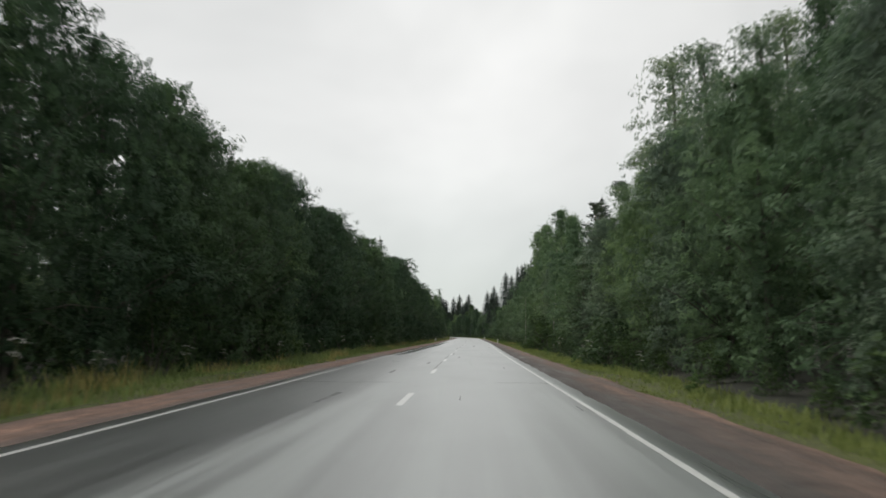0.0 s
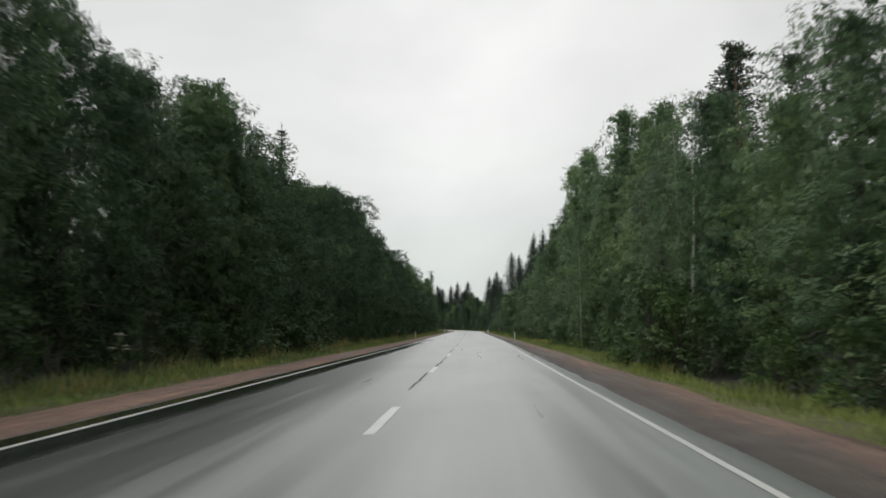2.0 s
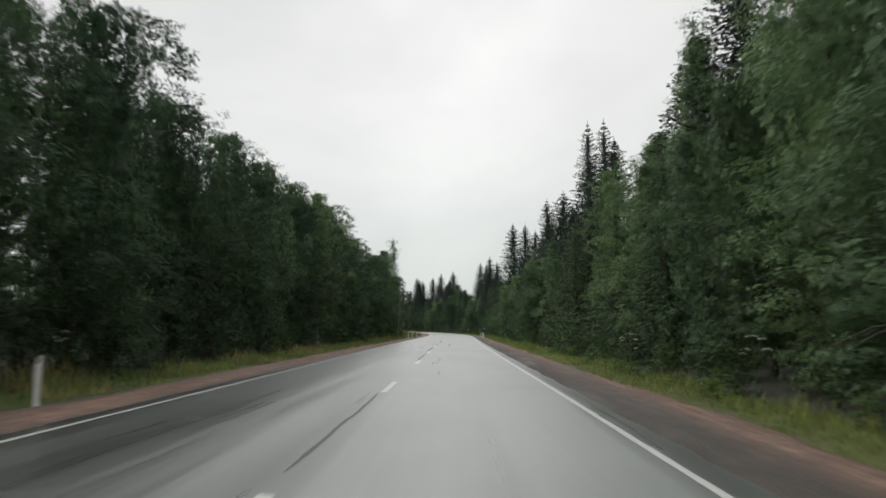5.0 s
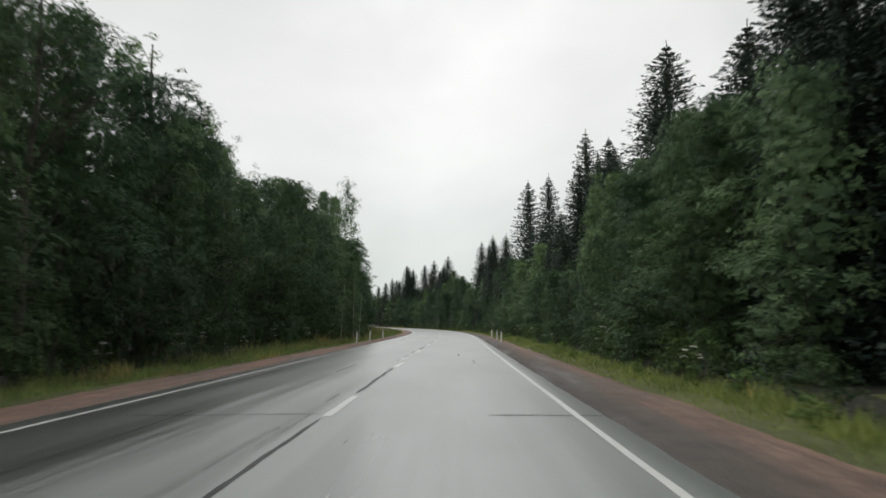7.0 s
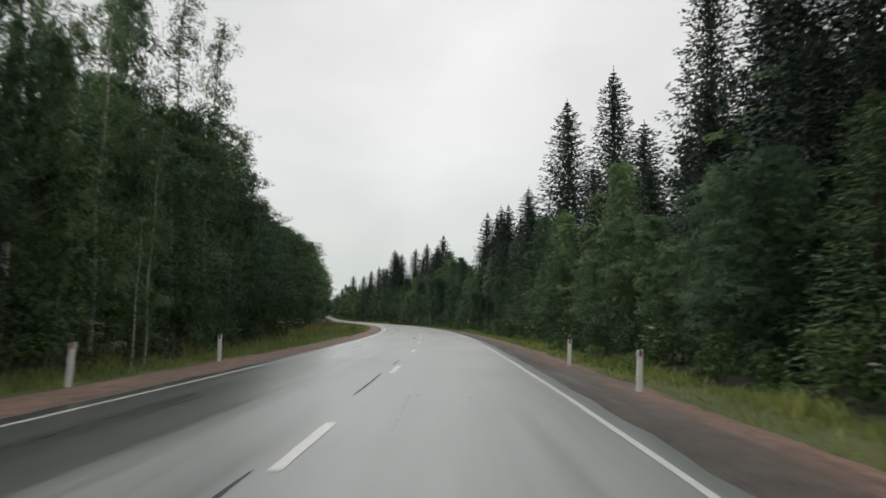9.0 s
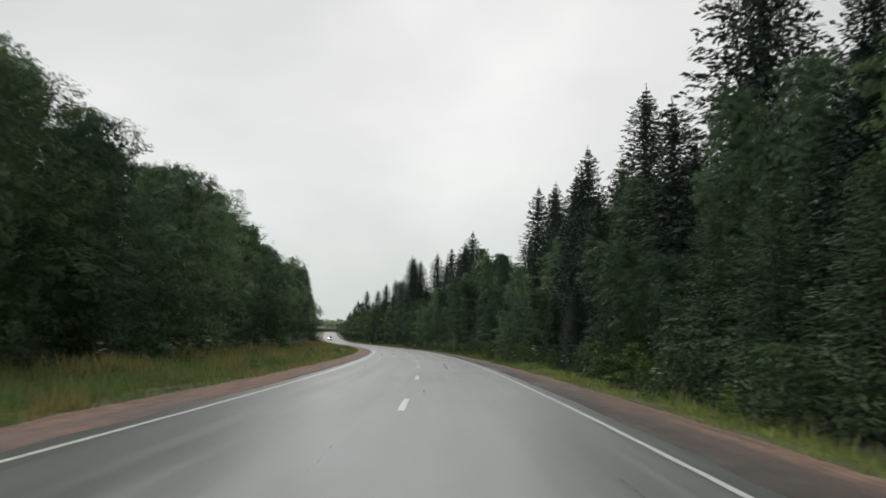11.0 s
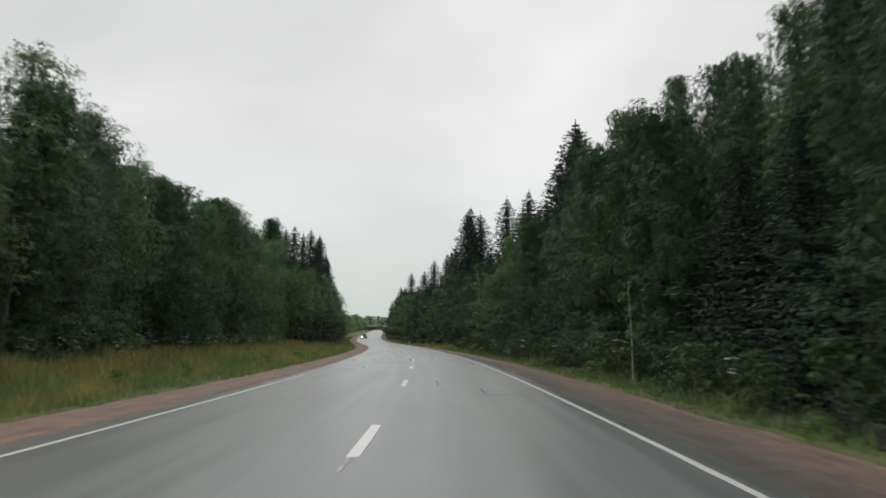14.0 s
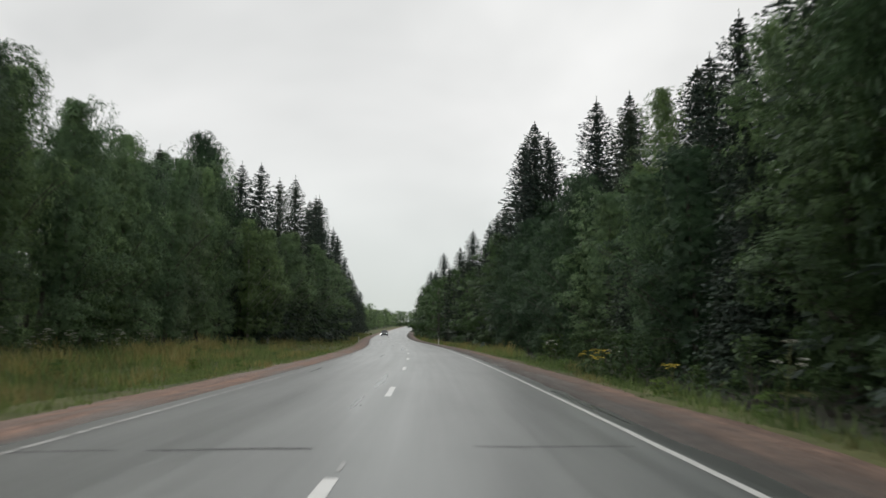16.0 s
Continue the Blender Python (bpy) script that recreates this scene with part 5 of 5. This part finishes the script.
def grass(name, seed, count, s_range, inner, outer_of, height_of, mats, dry, label):
    """Blades of grass in tufts on one verge, one joined mesh; inner and outer are offsets from the road's middle."""
    rng = np.random.default_rng(seed)
    tufts = count // 6
    s = rng.uniform(*s_range, tufts)
    side = 1 if inner > 0 else -1
    out = np.array([outer_of(v) for v in s])
    f = rng.uniform(0, 1, tufts)
    o = abs(inner) + f * (out - abs(inner))
    o += 0.25 * np.array([noise.noise(Vector((a * 0.22, side * 7.0, 1.0))) for a in s]) * (f < 0.25)
    hgt = np.array([height_of(a, b) for a, b in zip(s, f)]) * rng.uniform(0.6, 1.3, tufts)
    up = np.array([ground_up(v) for v in o])
    up += np.array([ground_wobble(a, side * b)[1] for a, b in zip(s, o)])
    base = place(s, side * o, up)
    patch = np.array([noise.noise(Vector((a * 0.22, b * 0.6, 2.0 + side))) for a, b in zip(s, o)])
    hgt *= np.clip(1 + 0.9 * patch, 0.45, 1.6)
    n = tufts * 6
    base = np.repeat(base, 6, 0) + np.concatenate([rng.normal(0, 0.09, (n, 2)), np.zeros((n, 1))], 1)
    h = np.repeat(hgt, 6) * rng.uniform(0.55, 1.15, n)
    a = rng.uniform(0, 6.28, n)
    lean = np.stack([np.cos(a), np.sin(a)], 1) * (rng.uniform(0.12, 0.85, n) * h)[:, None]
    w = rng.uniform(0.012, 0.030, n) * (0.6 + 0.6 * h)
    sd = np.stack([-np.sin(a), np.cos(a)], 1) * w[:, None]
    z0 = base[:, 2] - 0.03
    v = np.empty((n, 4, 3), np.float32)
    v[:, 0, :2], v[:, 0, 2] = base[:, :2] - sd, z0
    v[:, 1, :2], v[:, 1, 2] = base[:, :2] + sd, z0
    v[:, 2, :2], v[:, 2, 2] = base[:, :2] + lean + sd * 0.25, z0 + h
    v[:, 3, :2], v[:, 3, 2] = base[:, :2] + lean - sd * 0.25, z0 + h
    faces = np.arange(4 * n).reshape(-1, 4)
    yellow = (2.0 * np.repeat(patch, 6) + rng.normal(0, 0.22, n) + np.repeat(np.array([dry(a, b) for a, b in zip(s, f)]), 6)) > 0.5
    return tagged(quads_object(name, v.reshape(-1, 3), faces, mats, yellow.astype(np.int32)), label, "grass", kind="stuff")


def meadow(s):
    return float(np.interp(s, [275, 330], [0, 1]))


grass("verge_grass_left", 1, 78000, (-6, 300), -5.75, lambda s: edge(s, -1) + 0.7, lambda s, f: 0.13 + 0.36 * f, (GRASS, GRASS_DRY), lambda s, f: -0.30 + 0.25 * f, "damp green verge grass, yellowing towards the trees")
grass("meadow_grass", 2, 105000, (296, 480), -5.75, lambda s: edge(s, -1) + 0.6, lambda s, f: 0.16 + 0.44 * min(1, f * 1.8), (GRASS, GRASS_DRY), lambda s, f: -0.16 + 0.5 * min(1, f * 1.6), "tall golden and green meadow grass beside the road")
grass("verge_grass_thin", 6, 16000, (330, 470), 5.85, lambda s: edge(s, 1) + 0.3, lambda s, f: 0.12 + 0.3 * f, (GRASS, GRASS_DRY), lambda s, f: -0.1, "thin grass and herbs under the shading trees")
grass("verge_grass_right", 3, 80000, (-6, 338), 5.75, lambda s: edge(s, 1) - 0.1, lambda s, f: 0.09 + 0.22 * f, (GRASS, GRASS_DRY), lambda s, f: -0.95 + 0.22 * f, "damp green verge grass between gravel and trees")
grass("verge_grass_far", 4, 16000, (480, 640), -6.1, lambda s: edge(s, -1) + 0.5, lambda s, f: 0.3 + 0.5 * f, (GRASS, GRASS_DRY), lambda s, f: 0.25, "meadow grass beside the far bend")
grass("verge_grass_hill", 5, 16000, (470, 640), 6.1, lambda s: edge(s, 1) + 0.5, lambda s, f: 0.3 + 0.4 * f, (GRASS, GRASS_DRY), lambda s, f: 0.15, "green verge grass beside the far bend")


def umbel_plant(seed, height, flower, name, label):
    """A tall verge flower: ribbed stem, side stalks, a flat head of small blossoms on each, and leaves."""
    rng = np.random.default_rng(seed)
    root = new(name)
    verts, faces = [], []
    tips = [np.array([rng.normal(0, 0.05), rng.normal(0, 0.05), height])]
    tube([np.array([0, 0, -0.1]), np.array([0.01, 0, height * 0.5]), tips[0]], [0.014, 0.010, 0.005], 5, verts, faces)
    for i in range(4):
        z = height * rng.uniform(0.45, 0.8)
        th = rng.uniform(0, 6.28)
        tip = np.array([math.cos(th) * 0.24, math.sin(th) * 0.24, z + 0.26])
        tube([np.array([0, 0, z]), tip * np.array([0.6, 0.6, 1]) + np.array([0, 0, -0.1]), tip], [0.007, 0.005, 0.003], 4, verts, faces)
        tips.append(tip)
    mesh_object("stem", verts, faces, STEM, root)
    for i, tip in enumerate(tips):
        R = (0.15 if i == 0 else 0.10)
        k = 34 if i == 0 else 22
        a, q = rng.uniform(0, 6.28, k), np.sqrt(rng.uniform(0, 1, k)) * R
        c = np.stack([tip[0] + q * np.cos(a), tip[1] + q * np.sin(a), tip[2] + 0.04 * (1 - (q / R) ** 2) + rng.normal(0, 0.006, k)], 1)
        d = rng.normal(size=(k, 3)) * np.array([1, 1, 0.2])
        leaves_mesh("flower_head", c, d, np.tile([0, 0, 1.0], (k, 1)) + rng.normal(0, 0.2, (k, 3)), 0.055, 0.055, flower, root, rng)
    k = 16
    c = np.stack([rng.normal(0, 0.16, k), rng.normal(0, 0.16, k), rng.uniform(0.1, height * 0.6, k)], 1)
    leaves_mesh("foliage", c, rng.normal(size=(k, 3)), np.tile([0, 0, 1.0], (k, 1)) + rng.normal(0, 0.4, (k, 3)), 0.26, 0.12, LEAF_SHRUB, root, rng)
    return tagged(root, label, "wildflower", "verge wildflowers")


def wildflowers():
    r = random.Random(23)
    white = [umbel_plant(80 + i, 1.35, UMBEL, "cow_parsley", "tall white-headed cow parsley at the edge of the trees") for i in range(3)]
    yellow = umbel_plant(90, 0.9, YELLOW, "tansy", "yellow-headed tansy on the verge")
    spots = []
    s = 16.0
    while s < 470:
        spots.append((s, -(edge(s, -1) - (r.uniform(-0.3, 1.0) if s < 320 else abs(r.gauss(0.3, 0.9)))), r.choice(white), r.uniform(0.7, 1.15)))
        s += r.uniform(4.0, 9.0) if s < 320 else r.uniform(0.7, 1.8)
    s = 30.0
    while s < 470:
        spots.append((s, edge(s, 1) - r.uniform(-0.2, 0.9), r.choice(white), r.uniform(0.7, 1.2)))
        s += r.uniform(8, 18)
    for s, o in [(446, 7.4), (446.8, 7.8), (447.4, 7.2), (448.1, 7.6), (437.5, 7.4)]:
        spots.append((s, o, yellow, r.uniform(0.85, 1.2)))
    used = set()
    for s, o, proto, k in spots:
        x, y, z = place(s, o, ground_up(o))
        m = pose(x, y, z, r.uniform(-5, 5), r.uniform(-5, 5), r.uniform(0, 360)) @ Matrix.Scale(k, 4)
        if proto not in used:
            used.add(proto)
            proto.matrix_basis = m
        else:
            keep = proto.matrix_basis.copy()
            proto.matrix_basis = Matrix.Identity(4)
            copy_thing(proto, m)
            proto.matrix_basis = keep


wildflowers()

# ---------------------------------------------------------------- marker posts


def bevelled_box(sx, sy, sz, bevel=0.01, origin=(0, 0, 0), taper=1.0, slope=0.0):
    bm = bmesh.new()
    bmesh.ops.create_cube(bm, size=1)
    for v in bm.verts:
        top = v.co.z > 0
        k = taper if top else 1.0
        v.co = Vector((v.co.x * sx * k + origin[0], v.co.y * sy * k + origin[1], v.co.z * sz + origin[2] + (slope * v.co.x * 2 if top else 0)))
    if bevel:
        bmesh.ops.bevel(bm, geom=bm.edges[:], offset=bevel, segments=2, affect="EDGES")
    return bm


def marker_post():
    root = new("marker_post")
    part("post", bevelled_box(0.115, 0.075, 1.02, 0.014, (0, 0, 0.33), 0.96, 0.012), POST_WHITE, root)
    part("cap_band", bevelled_box(0.119, 0.079, 0.10, 0.006, (0, 0, 0.775), 1.0, 0.012), POST_GREY, root, "pale worn band at the top")
    part("reflector", bevelled_box(0.045, 0.086, 0.15, 0.004, (0, 0, 0.775)), POST_RED, root, "dark red reflector")
    return tagged(root, "white plastic road marker post on the gravel shoulder", "marker post", "marker posts")


def marker_posts():
    post, r, first = marker_post(), random.Random(3), True
    for s, o in [(144.5, -5.95), (136.3, 5.7), (241.9, -5.9), (251.0, -5.95), (259.6, -5.6), (242.0, 5.2), (251.2, 5.35), (259.6, 5.3), (549, -5.9), (527, 6.0)]:
        x, y, z = place(s, o, -0.06)
        m = pose(x, y, z, r.uniform(-2, 2), r.uniform(-3, 3), heading(s) + r.uniform(-8, 8))
        if first:
            post.matrix_basis, first = m, False
        else:
            keep = post.matrix_basis.copy()
            post.matrix_basis = Matrix.Identity(4)
            copy_thing(post, m)
            post.matrix_basis = keep


marker_posts()

# ---------------------------------------------------------------- the oncoming car, far ahead, with its headlights on


def loft(sections, close=True):
    """A closed skin over cross-sections, each a list of points."""
    bm = bmesh.new()
    rings = [[bm.verts.new(p) for p in ring] for ring in sections]
    for a, b in zip(rings, rings[1:]):
        for i in range(len(a)):
            j = (i + 1) % len(a)
            bm.faces.new((a[i], a[j], b[j], b[i]))
    if close:
        bm.faces.new(list(reversed(rings[0])))
        bm.faces.new(rings[-1])
    bmesh.ops.recalc_face_normals(bm, faces=bm.faces[:])
    return bm


def car_ring(y, w, z0, z1, tuck):
    """One cross-section of the body: rounded sill, side and shoulder."""
    return [(-w * 0.82, y, z0), (w * 0.82, y, z0), (w * 0.97, y, z0 + 0.10), (w, y, (z0 + z1) * 0.52), (w * 0.97, y, z1 - 0.10), (w * tuck, y, z1), (-w * tuck, y, z1), (-w * 0.97, y, z1 - 0.10), (-w, y, (z0 + z1) * 0.52), (-w * 0.97, y, z0 + 0.10)]


def disc(radius, depth, x, y, z, bevel):
    bm = bmesh.new()
    bmesh.ops.create_cone(bm, cap_ends=True, segments=28, radius1=radius, radius2=radius, depth=depth, matrix=pose(x, y, z, 0, 90, 0))
    bmesh.ops.bevel(bm, geom=[e for e in bm.edges if len(e.link_faces) == 2 and e.calc_face_angle(0) > 1.0], offset=bevel, segments=2, affect="EDGES")
    return bm


def car():
    root = new("car")
    body = part("body", loft([car_ring(y, w, z0, z1, k) for y, w, z0, z1, k in [
        (-2.12, 0.74, 0.34, 0.66, 0.80), (-2.02, 0.83, 0.24, 0.74, 0.84), (-1.55, 0.875, 0.20, 0.84, 0.86), (-0.85, 0.885, 0.20, 0.95, 0.88), (0.4, 0.89, 0.20, 0.97, 0.90), (1.5, 0.88, 0.20, 0.98, 0.88), (2.0, 0.84, 0.26, 0.96, 0.84), (2.12, 0.76, 0.36, 0.86, 0.80)]]), CAR_PAINT, root)
    part("cabin", loft([[(-0.76, -0.80, 0.94), (0.76, -0.80, 0.94), (0.78, 1.75, 0.97), (-0.78, 1.75, 0.97)], [(-0.70, -0.30, 1.22), (0.70, -0.30, 1.22), (0.71, 1.45, 1.24), (-0.71, 1.45, 1.24)], [(-0.60, 0.05, 1.44), (0.60, 0.05, 1.44), (0.60, 1.10, 1.45), (-0.60, 1.10, 1.45)]]), CAR_GLASS, root, "dark tinted glass")
    part("roof", loft([[(-0.62, 0.0, 1.435), (0.62, 0.0, 1.435), (0.62, 1.15, 1.44), (-0.62, 1.15, 1.44)], [(-0.56, 0.12, 1.48), (0.56, 0.12, 1.48), (0.56, 1.02, 1.485), (-0.56, 1.02, 1.485)]]), CAR_PAINT, root)
    part("grille", bevelled_box(0.80, 0.04, 0.14, 0.01, (0, -2.10, 0.58)), CAR_TRIM, root, "black grille")
    part("bumper_intake", bevelled_box(1.00, 0.05, 0.12, 0.01, (0, -2.09, 0.36)), CAR_TRIM, root, "black lower intake")
    part("number_plate", bevelled_box(0.52, 0.012, 0.112, 0.003, (0, -2.135, 0.47)), PLATE, root, "white plate")
    for k in (-1, 1):
        part("headlight", bevelled_box(0.30, 0.10, 0.14, 0.03, (k * 0.62, -2.03, 0.66)), HEADLIGHT, root, "lit white headlight")
        part("mirror", bevelled_box(0.20, 0.12, 0.14, 0.03, (k * 0.96, -0.55, 1.00)), CAR_PAINT, root)
        for y in (-1.32, 1.32):
            tyre = part("wheel", disc(0.315, 0.20, k * 0.80, y, 0.315, 0.03), RUBBER, root, "black tyre")
            part("rim", disc(0.20, 0.02, k * 0.905, y, 0.315, 0.006), RIM, tyre, "grey alloy rim")
    return tagged(root, "dark oncoming car with lit headlights on the wet road", "car")


oncoming = car()
cx, cy, cz = place(609.0, -1.75, 0.012)
oncoming.matrix_basis = pose(cx, cy, cz, 1.2, 0, heading(609.0))
